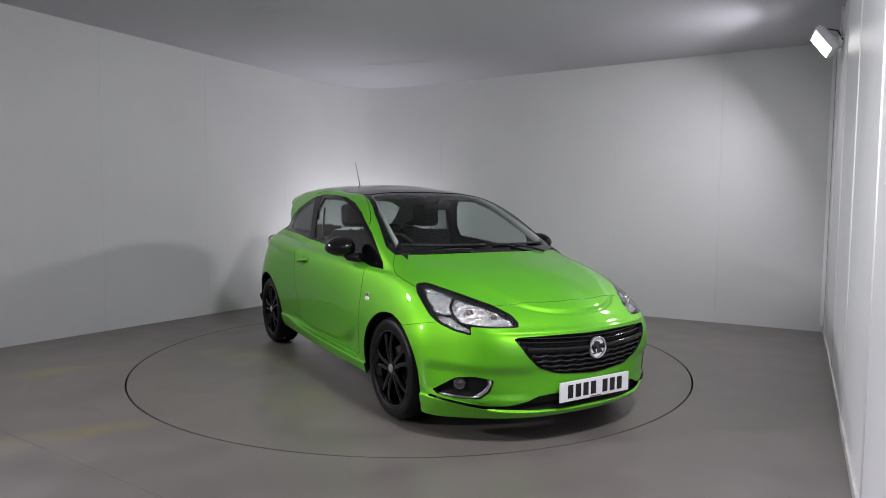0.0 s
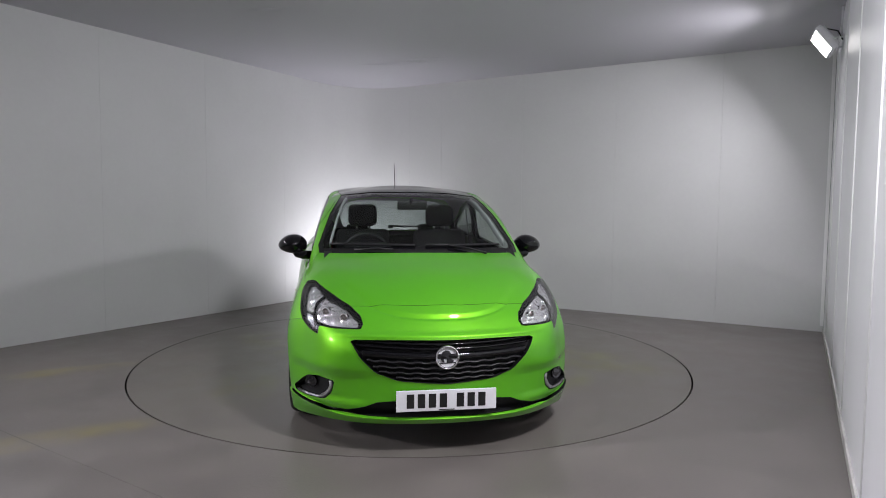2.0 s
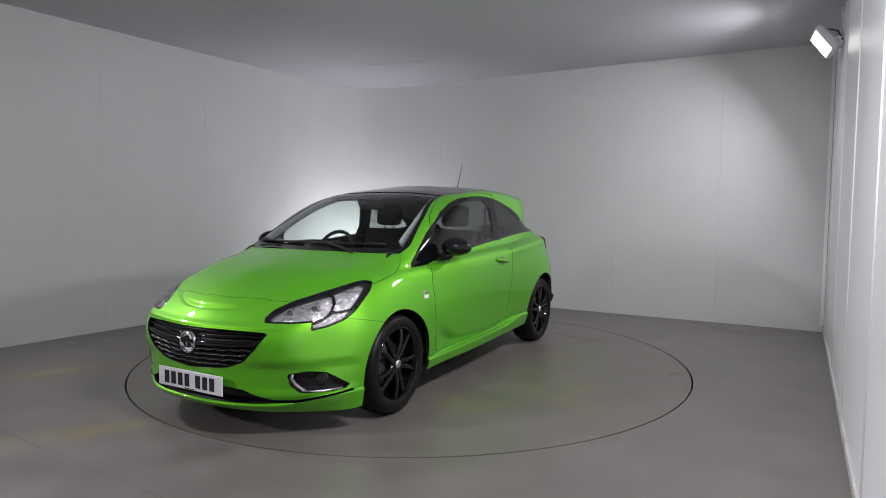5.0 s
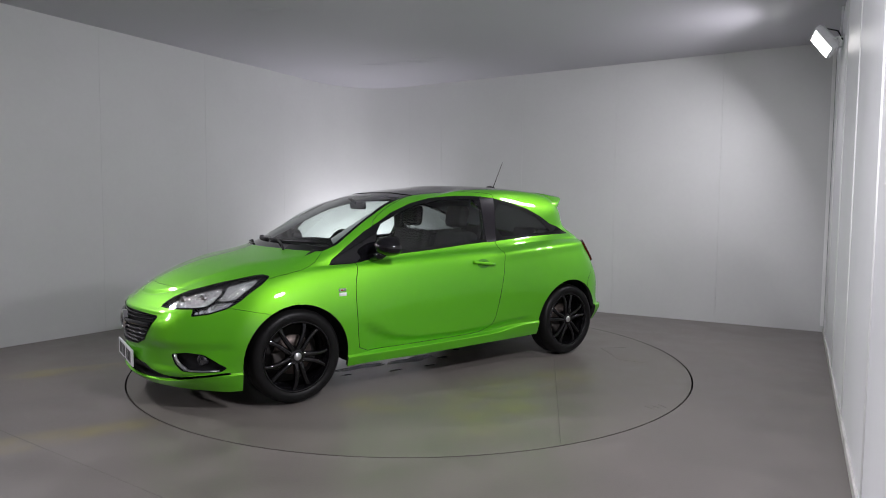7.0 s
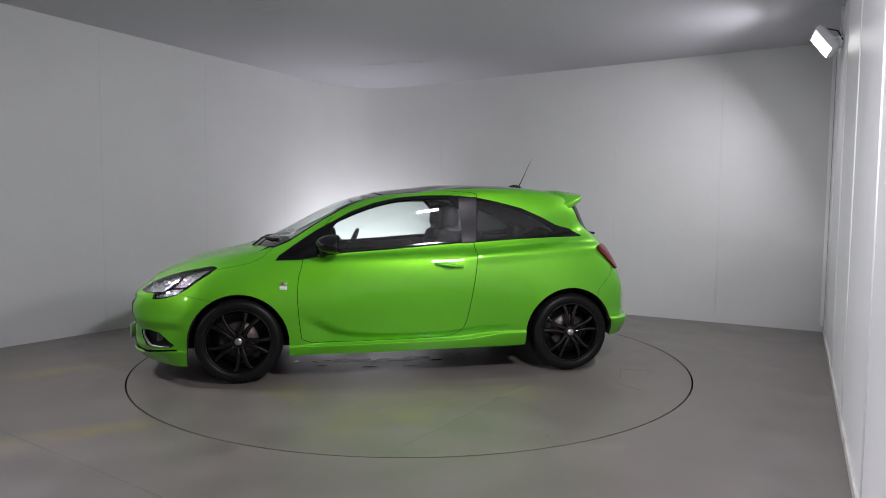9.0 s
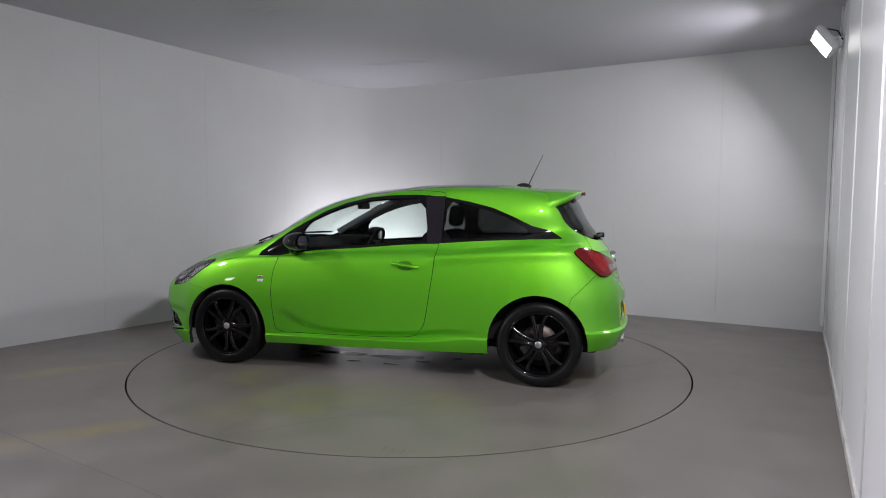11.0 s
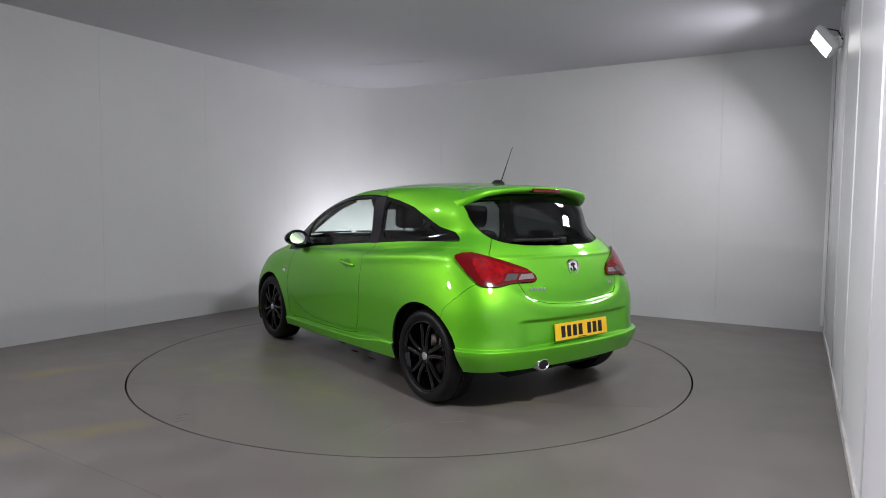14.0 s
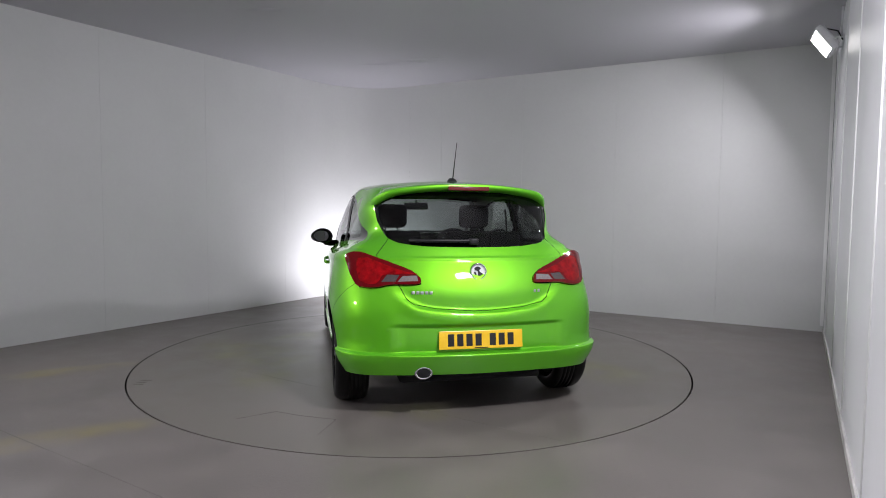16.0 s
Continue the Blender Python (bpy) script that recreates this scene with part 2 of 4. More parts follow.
def slab(bm, a, b, z0, z1, thick, out):
    """An upright board from a to b, its face on the line, its back 'thick' away on the out side."""
    q = [a, b, b + out * thick, a + out * thick]
    lo = [bm.verts.new((p.x, p.y, z0)) for p in q]
    hi = [bm.verts.new((p.x, p.y, z1)) for p in q]
    for i in range(4):
        bm.faces.new((lo[i], lo[(i + 1) % 4], hi[(i + 1) % 4], hi[i]))
    bm.faces.new(lo[::-1])
    bm.faces.new(hi)
    bmesh.ops.recalc_face_normals(bm, faces=bm.faces)


def panelled(name, start, d, marks, out, material, label):
    bm = bmesh.new()
    slab(bm, start + d * marks[0] + out * 0.012, start + d * marks[-1] + out * 0.012, 0, CEIL, 0.1, out)
    wall = tagged(part(name, bm, M_GAP, smooth=False), label, "wall", kind="structure")
    for a, b in zip(marks, marks[1:]):
        bm = bmesh.new()
        slab(bm, start + d * (a + 0.0006), start + d * (b - 0.0006), 0, CEIL, 0.012, out)
        part("panel", bm, material, wall, smooth=False)
    return wall


OUT_W = Vector((-DL.y, DL.x, 0)) * -1
OUT_W = OUT_W if OUT_W.dot(Vector((-1, 0.5, 0))) > 0 else -OUT_W
OUT_B = Vector((-DB.y, DB.x, 0))
OUT_P = Vector((DP.y, -DP.x, 0))
OUT_P = OUT_P if OUT_P.x > 0 else -OUT_P
panelled("wall_west", CORNER, DL, [TAN, 1.48, 2.69, 3.91, 5.12, 6.33, 7.54, 8.75, 9.96, 11.0], OUT_W, M_WALL, "smooth light grey panelled studio wall")
panelled("wall_north", CORNER, DB, [TAN, 1.48, 2.70, 3.92, 5.10, 6.165], OUT_B, M_WALL, "smooth light grey panelled studio wall")
PANELS_P = [0, 0.64, 1.98, 3.32, 4.66, 6.0, 7.34, 8.68, 10.02, 11.0]
wall_east = panelled("wall_east", FAR, DP, PANELS_P, OUT_P, M_PART, "white insulated panel partition wall")
WEND, PEND = CORNER + DL * 11.0, FAR + DP * 11.0
DS = (PEND - WEND).normalized()
panelled("wall_south", WEND, DS, [0, (PEND - WEND).length / 2, (PEND - WEND).length], (WEND - CORNER).normalized(), M_WALL, "plain light grey wall behind the camera")
# rounded corner sheet
bm = bmesh.new()
p0, p1 = CORNER + DL * TAN, CORNER + DB * TAN
deep = (CORNER - (p0 + p1) / 2).normalized() * 0.03
for back in (0, 1):
    cols = []
    for i in range(41):
        t = i / 40
        q = p0 * (1 - t) ** 2 + CORNER * 2 * t * (1 - t) + p1 * t * t + deep * back
        cols.append((bm.verts.new((q.x, q.y, 0)), bm.verts.new((q.x, q.y, CEIL))))
    for a, b in zip(cols, cols[1:]):
        bm.faces.new((a[0], b[0], b[1], a[1]) if not back else (b[0], a[0], a[1], b[1]))
tagged(part("wall_corner", bm, M_WALL), "light grey curved corner of the studio wall", "wall", kind="structure")

# floor round the table
def disc(bm, r0, r1, z, n=128):
    a = [bm.verts.new((r0 * math.cos(2 * math.pi * k / n), r0 * math.sin(2 * math.pi * k / n), z)) for k in range(n)] if r0 else None
    b = [bm.verts.new((r1 * math.cos(2 * math.pi * k / n), r1 * math.sin(2 * math.pi * k / n), z)) for k in range(n)]
    if not a:
        bm.faces.new(b)
    else:
        for k in range(n):
            bm.faces.new((a[k], b[k], b[(k + 1) % n], a[(k + 1) % n]))
    return a, b


bm = bmesh.new()
disc(bm, TABLE_R + 0.006, 14.0, 0)
tagged(part("floor", bm, M_FLOOR, smooth=False), "grey-brown sheet floor with faint stains", "floor", kind="structure")
bm = bmesh.new()
disc(bm, 0, 2.6, -0.06)
tagged(part("table_pit", bm, M_GAP, smooth=False), "dark pit under the turntable", "pit", kind="structure")
# ceiling
bm = bmesh.new()
q = [CORNER + (CORNER - FAR) * 0.1 + DL * -1, FAR - DL * 1 + DB, PEND + DP + DB, WEND + DL - DB]
for z in (CEIL, CEIL + 0.1):
    bm.faces.new([bm.verts.new((p.x, p.y, z)) for p in q])
tagged(part("ceiling", bm, M_CEIL, smooth=False), "satin grey stretched ceiling sheet", "ceiling", kind="structure")

# ---- turntable ----
table = empty("turntable")
tagged(table, "round grey-brown turntable flush with the floor", "turntable")


def board(a0, a1, n=96):
    """A segment of the deck between two angles, its straight edge a chord."""
    bm = bmesh.new()
    r = TABLE_R - 0.006
    pts = [(r * math.cos(a0 + (a1 - a0) * k / n), r * math.sin(a0 + (a1 - a0) * k / n)) for k in range(n + 1)]
    top = bm.faces.new([bm.verts.new((x, y, 0)) for x, y in pts])
    res = bmesh.ops.extrude_face_region(bm, geom=[top])
    bmesh.ops.translate(bm, verts=[v for v in res["geom"] if isinstance(v, bmesh.types.BMVert)], vec=(0, 0, -0.05))
    bmesh.ops.recalc_face_normals(bm, faces=bm.faces)
    return bm


mid, open_by = radians(135), math.acos(1.202 / TABLE_R)
part("board", board(mid - open_by + 0.0005, mid + open_by - 0.0005), M_DECK, table, smooth=False)
part("board", board(mid + open_by + 0.0002, mid - open_by + 2 * math.pi - 0.0002), M_DECK, table, smooth=False)


def scratch(parent, pts, wide, material=None, name="scuff_mark", z=0.0012):
    bm = bmesh.new()
    ends = [Vector((*p, z)) for p in pts]
    rows = []
    for i, q in enumerate(ends):
        d = (ends[min(i + 1, len(ends) - 1)] - ends[max(i - 1, 0)]).normalized()
        n = Vector((-d.y, d.x, 0)) * wide / 2
        rows.append((bm.verts.new(q + n), bm.verts.new(q - n), bm.verts.new(q - n - Vector((0, 0, z + 0.001))), bm.verts.new(q + n - Vector((0, 0, z + 0.001)))))
    for a, b in zip(rows, rows[1:]):
        for k in range(4):
            bm.faces.new((a[k], a[(k + 1) % 4], b[(k + 1) % 4], b[k]))
    bmesh.ops.recalc_face_normals(bm, faces=bm.faces)
    return part(name, bm, material or M_SCUFF, parent, smooth=False)


M_SCUFF = mat("scuff", (0.144, 0.130, 0.121), 0.6, vary=0.3, scale=40)
M_WET = mat("wet_film", (0.115, 0.105, 0.10), 0.16, vary=0.2, scale=12, spec=0.6)
for pts in (((-1.34, 1.11), (-1.45, .96), (-1.56, .75)), ((-1.345, 1.115), (-1.44, 1.34)), ((-1.57, .752), (-1.79, .858)), ((-.449, 2.107), (-.455, 2.03)), ((-.50, 2.12), (-.505, 2.05)), ((-.55, 2.13), (-.56, 2.06))):
    scratch(table, pts, 0.006)
rng = random.Random(4)
for x, y, rx, ry in ((.60, .12, .20, .06), (.12, .14, .22, .07), (-.14, .22, .07, .02), (.8, .27, .04, .015), (.42, .36, .07, .015), (.1, .38, .05, .012), (1.0, .1, .03, .02), (-.4, .05, .04, .015)):
    bm = bmesh.new()
    ph = [rng.uniform(0, 6.28) for _ in range(4)]
    ring = []
    for k in range(40):
        a = 2 * math.pi * k / 40
        w = 1 + .18 * math.sin(2 * a + ph[0]) + .14 * math.sin(3 * a + ph[1]) + .1 * math.sin(5 * a + ph[2]) + .06 * math.sin(9 * a + ph[3])
        ring.append((x + rx * w * math.cos(a), y + ry * w * math.sin(a)))
    hi = [bm.verts.new((px, py, 0.0012)) for px, py in ring]
    lo = [bm.verts.new((px, py, -0.0005)) for px, py in ring]
    bm.faces.new(hi)
    for k in range(40):
        bm.faces.new((lo[k], lo[(k + 1) % 40], hi[(k + 1) % 40], hi[k]))
    bmesh.ops.recalc_face_normals(bm, faces=bm.faces)
    part("wet_patch", bm, M_WET, table, "shiny water left on the deck", smooth=False)

# ---- car: master skin ----
# Rings round the body, from the sill up to the crown of the roof; each runs from the middle of the nose,
# round the flank, to the middle of the tail.
# lower lip and skirt
LIP_FOOT = [(2.06, 0, 0.165), (2.02, 0.32, 0.162), (1.9, 0.53, 0.150), (1.75, 0.69, 0.140), (1.6, 0.795, 0.140), (1, 0.81, 0.19), (0.4, 0.81, 0.2),
    (-0.3, 0.81, 0.21), (-0.9, 0.8, 0.22), (-1.45, 0.8, 0.26), (-1.7, 0.7, 0.28), (-1.8, 0.42, 0.285), (-1.83, 0, 0.285)]
# top of the lip
LIP_TOP = [(2.11, 0, 0.235), (2.07, 0.33, 0.235), (1.95, 0.57, 0.24), (1.78, 0.742, 0.25), (1.6, 0.815, 0.26), (1, 0.83, 0.27), (0.4, 0.83, 0.28),
    (-0.3, 0.83, 0.29), (-0.9, 0.83, 0.3), (-1.45, 0.85, 0.36), (-1.72, 0.75, 0.38), (-1.84, 0.43, 0.385), (-1.87, 0, 0.385)]
# bumper
BUMPER = [(2.12, 0, 0.38), (2.07, 0.34, 0.38), (1.95, 0.61, 0.38), (1.77, 0.745, 0.39), (1.58, 0.83, 0.4), (1, 0.848, 0.4), (0.4, 0.84, 0.4),
    (-0.3, 0.84, 0.41), (-0.9, 0.85, 0.42), (-1.42, 0.87, 0.46), (-1.7, 0.76, 0.47), (-1.85, 0.43, 0.48), (-1.88, 0, 0.48)]
# middle of the flank
FLANK = [(2.14, 0, 0.54), (2.09, 0.34, 0.54), (1.96, 0.6, 0.54), (1.74, 0.735, 0.55), (1.56, 0.824, 0.57), (1, 0.852, 0.58), (0.4, 0.855, 0.58),
    (-0.3, 0.855, 0.59), (-0.9, 0.868, 0.6), (-1.4, 0.87, 0.62), (-1.7, 0.755, 0.64), (-1.83, 0.42, 0.64), (-1.86, 0, 0.64)]
# bonnet leading edge and swage
SWAGE = [(2.07, 0, 0.645), (2.02, 0.33, 0.645), (1.89, 0.6, 0.66), (1.69, 0.713, 0.69), (1.5, 0.785, 0.72), (1, 0.822, 0.74), (0.4, 0.85, 0.75),
    (-0.3, 0.86, 0.76), (-0.9, 0.865, 0.77), (-1.4, 0.845, 0.79), (-1.66, 0.73, 0.79), (-1.79, 0.41, 0.78), (-1.82, 0, 0.78)]
# shoulder
SHOULDER = [(1.93, 0, 0.752), (1.87, 0.31, 0.752), (1.75, 0.55, 0.767), (1.56, 0.68, 0.802), (1.39, 0.742, 0.827), (0.95, 0.782, 0.86), (0.4, 0.82, 0.885),
    (-0.3, 0.83, 0.91), (-0.9, 0.83, 0.935), (-1.38, 0.785, 0.97), (-1.58, 0.685, 0.96), (-1.72, 0.39, 0.93), (-1.76, 0, 0.92)]
# belt line
BELT = [(1.62, 0, 0.89), (1.57, 0.29, 0.885), (1.48, 0.5, 0.892), (1.35, 0.62, 0.897), (1.22, 0.705, 0.892), (0.9, 0.755, 0.89), (0.4, 0.765, 0.925),
    (-0.3, 0.76, 0.96), (-0.9, 0.74, 0.995), (-1.36, 0.68, 1.055), (-1.52, 0.6, 1.06), (-1.65, 0.36, 1.04), (-1.69, 0, 1.03)]
# foot of the glass
GLASS_FOOT = [(1.18, 0, 1.007), (1.15, 0.33, 0.997), (1.1, 0.53, 0.982), (1.03, 0.66, 0.975), (0.92, 0.72, 0.98), (0.64, 0.74, 1.005), (0.28, 0.735, 1.02),
    (-0.3, 0.715, 1.06), (-0.85, 0.69, 1.08), (-1.3, 0.63, 1.12), (-1.46, 0.55, 1.13), (-1.58, 0.34, 1.12), (-1.62, 0, 1.115)]
# half way up the glass
GLASS_MID = [(0.69, 0, 1.26), (0.67, 0.31, 1.25), (0.65, 0.49, 1.245), (0.6, 0.6, 1.225), (0.54, 0.66, 1.215), (0.34, 0.69, 1.225), (0.06, 0.69, 1.245),
    (-0.4, 0.685, 1.235), (-0.85, 0.67, 1.235), (-1.23, 0.64, 1.25), (-1.39, 0.565, 1.26), (-1.49, 0.375, 1.26), (-1.53, 0, 1.26)]
# roof rail
ROOF_RAIL = [(0.25, 0, 1.405), (0.24, 0.285, 1.4), (0.2, 0.455, 1.385), (0.15, 0.555, 1.375), (0.1, 0.6, 1.365), (-0.06, 0.625, 1.385), (-0.26, 0.635, 1.38),
    (-0.55, 0.637, 1.39), (-0.85, 0.617, 1.38), (-1.18, 0.58, 1.38), (-1.31, 0.51, 1.38), (-1.39, 0.33, 1.385), (-1.43, 0, 1.39)]
# roof
ROOF = [(-0.05, 0, 1.445), (-0.06, 0.23, 1.44), (-0.09, 0.37, 1.43), (-0.12, 0.45, 1.42), (-0.16, 0.5, 1.415), (-0.25, 0.53, 1.425), (-0.4, 0.54, 1.435),
    (-0.6, 0.54, 1.44), (-0.85, 0.53, 1.435), (-1.05, 0.49, 1.43), (-1.14, 0.42, 1.43), (-1.2, 0.27, 1.435), (-1.22, 0, 1.44)]
# crown
CROWN = [(-0.25, 0, 1.47), (-0.26, 0.1, 1.47), (-0.28, 0.17, 1.468), (-0.32, 0.21, 1.466), (-0.37, 0.23, 1.466), (-0.45, 0.24, 1.468), (-0.55, 0.25, 1.47),
    (-0.68, 0.25, 1.47), (-0.8, 0.24, 1.468), (-0.9, 0.21, 1.466), (-0.95, 0.17, 1.466), (-0.98, 0.1, 1.466), (-1, 0, 1.467)]
RINGS = [LIP_FOOT, LIP_TOP, BUMPER, FLANK, SWAGE, SHOULDER, BELT, GLASS_FOOT, GLASS_MID, ROOF_RAIL, ROOF, CROWN]


def spline(ts, ys, tq, periodic=False):
    """Natural or periodic cubic spline through ys (n, k) at ts, read at tq."""
    n = len(ts)
    h = np.diff(ts)
    A, B = np.zeros((n, n)), np.zeros((n, ys.shape[1]))
    for i in range(1, n - 1):
        A[i, i - 1], A[i, i], A[i, i + 1] = h[i - 1], 2 * (h[i - 1] + h[i]), h[i]
        B[i] = 6 * ((ys[i + 1] - ys[i]) / h[i] - (ys[i] - ys[i - 1]) / h[i - 1])
    A[0, 0] = A[-1, -1] = 1
    m = np.linalg.solve(A, B)
    i = np.clip(np.searchsorted(ts, tq, side="right") - 1, 0, n - 2)
    d, e, hh = (tq - ts[i])[:, None], (ts[i + 1] - tq)[:, None], h[i][:, None]
    return m[i] * e ** 3 / (6 * hh) + m[i + 1] * d ** 3 / (6 * hh) + (ys[i] / hh - m[i] * hh / 6) * e + (ys[i + 1] / hh - m[i + 1] * hh / 6) * d


def skin():
    """The whole outer skin as one smooth grid, both halves."""
    g = np.array(RINGS, float)                       # ring, station, xyz
    crown = g[-1].copy()
    crown[:, 1] = 0
    crown[:, 0] = np.clip(crown[:, 0], -0.82, -0.42)
    crown[:, 2] = 1.476
    g = np.concatenate([g, crown[None]])
    k, n = g.shape[:2]
    back = g[:, 1:-1][:, ::-1] * np.array([1, -1, 1])
    full = np.concatenate([back[:, -3:], g, back[:, :3]], 1)  # carry the curve over the middle plane
    ts = np.arange(-3, n + 3, dtype=float)
    tq = np.concatenate([np.linspace(0, 3, 55)[:-1], np.linspace(3, n - 1, (n - 4) * 12 + 1)])
    # even the parameter by the mean chord
    ch = np.linalg.norm(np.diff(full[1:7], axis=1), axis=2).mean(0) ** 0.6
    tc = np.concatenate([[0], np.cumsum(ch)])
    tc -= tc[3]
    tq = np.interp(tq, np.arange(n), tc[3:3 + n])
    rows = np.array([spline(tc, full[i], tq) for i in range(k)])
    ck = np.linalg.norm(np.diff(rows, axis=0), axis=2).mean(1) ** 0.6
    tk = np.concatenate([[0], np.cumsum(ck)])
    kq = np.interp(np.concatenate([np.linspace(0, 2, 49)[:-1], np.linspace(2, 4, 41)[:-1], np.linspace(4, 5, 33)[:-1], np.linspace(5, 7, 43)[:-1], np.linspace(7, k - 1, (k - 8) * 9 + 1)]), np.arange(k), tk)
    m = rows.shape[1]
    out = spline(tk, rows.reshape(k, -1), kq).reshape(len(kq), m, 3)
    out[:, 0, 1] = out[:, -1, 1] = 0
    return out


SKIN = skin()


def step(a, b, v):
    t = min(max((v - a) / (b - a), 0), 1)
    return t * t * (3 - 2 * t)


def ledge(x):
    """Height of the skirt's upper edge along the sill."""
    return 0.266 + 0.016 * (0.85 - x) + 0.036 * step(-0.32, -0.75, x)


def relief(x, y, z):
    """Pressed lines in the panels: the scoop in the door, the bonnet's raised middle, the shoulder line and the tail's lip."""
    if y > 0.6 and -0.80 < x < 0.86 and 0.25 < z < 0.62:            # scoop above the skirt
        line = float(np.interp(x, (-0.86, -0.51, -0.36, 0.01, 0.37, 0.54, 0.64, 0.71, 0.80), (0.400, 0.378, 0.356, 0.338, 0.346, 0.373, 0.417, 0.463, 0.53)))
        y -= 0.036 * step(0.006, -0.040, z - line) * step(ledge(x) - 0.006, ledge(x) + 0.006, z) * step(-0.86, -0.40, x) * step(0.84, 0.62, x)
    if y > 0.6 and -0.95 < x < 0.95 and z < 0.36:                   # skirt ledge
        line = ledge(x)
        y += 0.014 * step(line + 0.006, line - 0.006, z)
    if x > 1.4 and z < 0.30:                                        # front lip
        line = 0.204 + 0.046 * step(0.5, 0.78, y)
        k = 0.028 * step(line + 0.008, line - 0.008, z)
        x += k * step(0.85, 0.6, y)
        y += 0.3 * k * step(0.5, 0.75, y)
    if x < -1.4 and abs(y) < 0.62 and 0.93 < z < 1.0:               # ridge under the rear window
        x -= 0.007 * math.exp(-((z - 0.968) / 0.009) ** 2) * step(0.62, 0.5, abs(y))
    if x > 1.0 and z > 0.66:                                        # raised middle of the bonnet
        edge = 0.50 - 0.62 * max(0.0, x - 1.62) - 1.5 * max(0.0, x - 1.86) ** 1.5
        limit = 2.0 - 0.75 * y * y - 2.2 * y ** 4
        z += 0.008 * step(edge + 0.03, edge - 0.03, abs(y)) * step(1.35, 1.85, x) * step(limit + 0.009, limit - 0.009, x)
        z -= 0.005 * math.exp(-((x - limit - 0.010) / 0.009) ** 2) * step(0.42, 0.33, abs(y))
    if x > 1.5 and z < 0.75:                                        # the face: ridge over the grille, hollow cheeks
        x += 0.012 * math.exp(-((z - 0.622) / 0.013) ** 2) * step(0.62, 0.45, abs(y))
        k = 0.014 * step(0.450, 0.390, z) * step(0.250, 0.300, z) * step(0.34, 0.50, abs(y)) * step(1.60, 1.72, x)
        x -= 0.8 * k
        y -= 0.5 * k
        x += 0.004 * math.exp(-((z - 0.455) / 0.035) ** 2) * step(0.30, 0.45, abs(y)) * step(1.55, 1.75, x)
    if y > 0.6 and x < -0.45 and z > 0.8:                           # shoulder line over the rear wheel
        up = float(np.interp(-x, (0.40, 0.50, 0.72, 0.99, 1.20, 1.50), (0.922, 0.944, 0.978, 0.998, 1.014, 1.017)))
        low = float(np.interp(-x, (0.40, 0.50, 0.79, 1.05, 1.28, 1.50), (0.905, 0.924, 0.950, 0.968, 0.975, 0.982)))
        k = step(-0.30, -0.62, x) * step(-1.60, -1.45, x)
        y += k * (0.022 * step(up + 0.002, low, z) * math.exp(-(max(0.0, low - z) / 0.05) ** 2) - 0.010 * math.exp(-((z - up) / 0.012) ** 2))
    if x < -1.4 and 0.24 < z < 0.5 and (y > 0.3 or abs(y) <= 0.3):  # lip round the tail
        k = 0.028 * step(0.424, 0.412, z) * step(-1.45, -1.62, x)
        x -= k * 0.8
        y += 0.6 * k if y > 0.4 else 0
    if x < -1.5 and 0.405 < z < 0.62 and abs(y) < 0.56:             # recess for the plate
        k = 0.026 * step(0.55, 0.44, abs(y)) * step(0.405, 0.43, z) * step(0.592, 0.572, z)
        x += k
    if x < -1.55 and 0.44 < z < 0.86:                               # overhang of the tailgate above the bumper's shelf
        line = 0.664 + 0.22 * y * y + 0.55 * max(0.0, abs(y) - 0.36) ** 1.2
        d = z - line
        x += (0.020 * math.exp(-(max(0.0, d) / 0.07) ** 2) * step(-0.014, 0.010, d) - 0.012 * math.exp(-((d + 0.035) / 0.045) ** 2) * step(0.006, -0.018, d)) * step(0.55, 0.40, abs(y))
    return x, y, z


def half_skin():
    """The left half of the skin."""
    bm = bmesh.new()
    K, N = SKIN.shape[:2]
    v = [[bm.verts.new(relief(*SKIN[i, j])) for j in range(N)] for i in range(K)]
    for i in range(K - 1):
        for j in range(N - 1):
            bm.faces.new((v[i][j], v[i][j + 1], v[i + 1][j + 1], v[i + 1][j]))
    bmesh.ops.remove_doubles(bm, verts=bm.verts, dist=0.0005)
    bm.normal_update()
    up = max(bm.faces, key=lambda f: f.calc_center_median().z)
    if up.normal.z < 0:
        bmesh.ops.reverse_faces(bm, faces=bm.faces)
    return bm


car = empty("car", Matrix.Translation((*CAR_AT, 0)))
tagged(car, "bright green three-door hatchback with gloss black details", "car")

# ---- car: cutting the skin into panels ----
SIDE, ENDS, TOP = ((1, 0, 0), (0, 0, 1)), ((0, 1, 0), (0, 0, 1)), ((1, 0, 0), (0, 1, 0))
LAMP_F, LAMP_R = ((1, -1, 0), (0, 0, 1)), ((1, 1, 0), (0, 0, 1))


def inside(poly, u, v):
    hit = False
    for (a, b), (c, d) in zip(poly, poly[1:] + poly[:1]):
        if (b > v) != (d > v) and u < a + (v - b) * (c - a) / (d - b):
            hit = not hit
    return hit


def rounded(poly, n=4, k=0.25):
    """Soften the corners of an outline."""
    for _ in range(n):
        poly = [q for (a, b), (c, d) in zip(poly, poly[1:] + poly[:1]) for q in ((a + (c - a) * k, b + (d - b) * k), (c - (c - a) * k, d - (d - b) * k))]
        if len(poly) > 60:
            break
    return poly


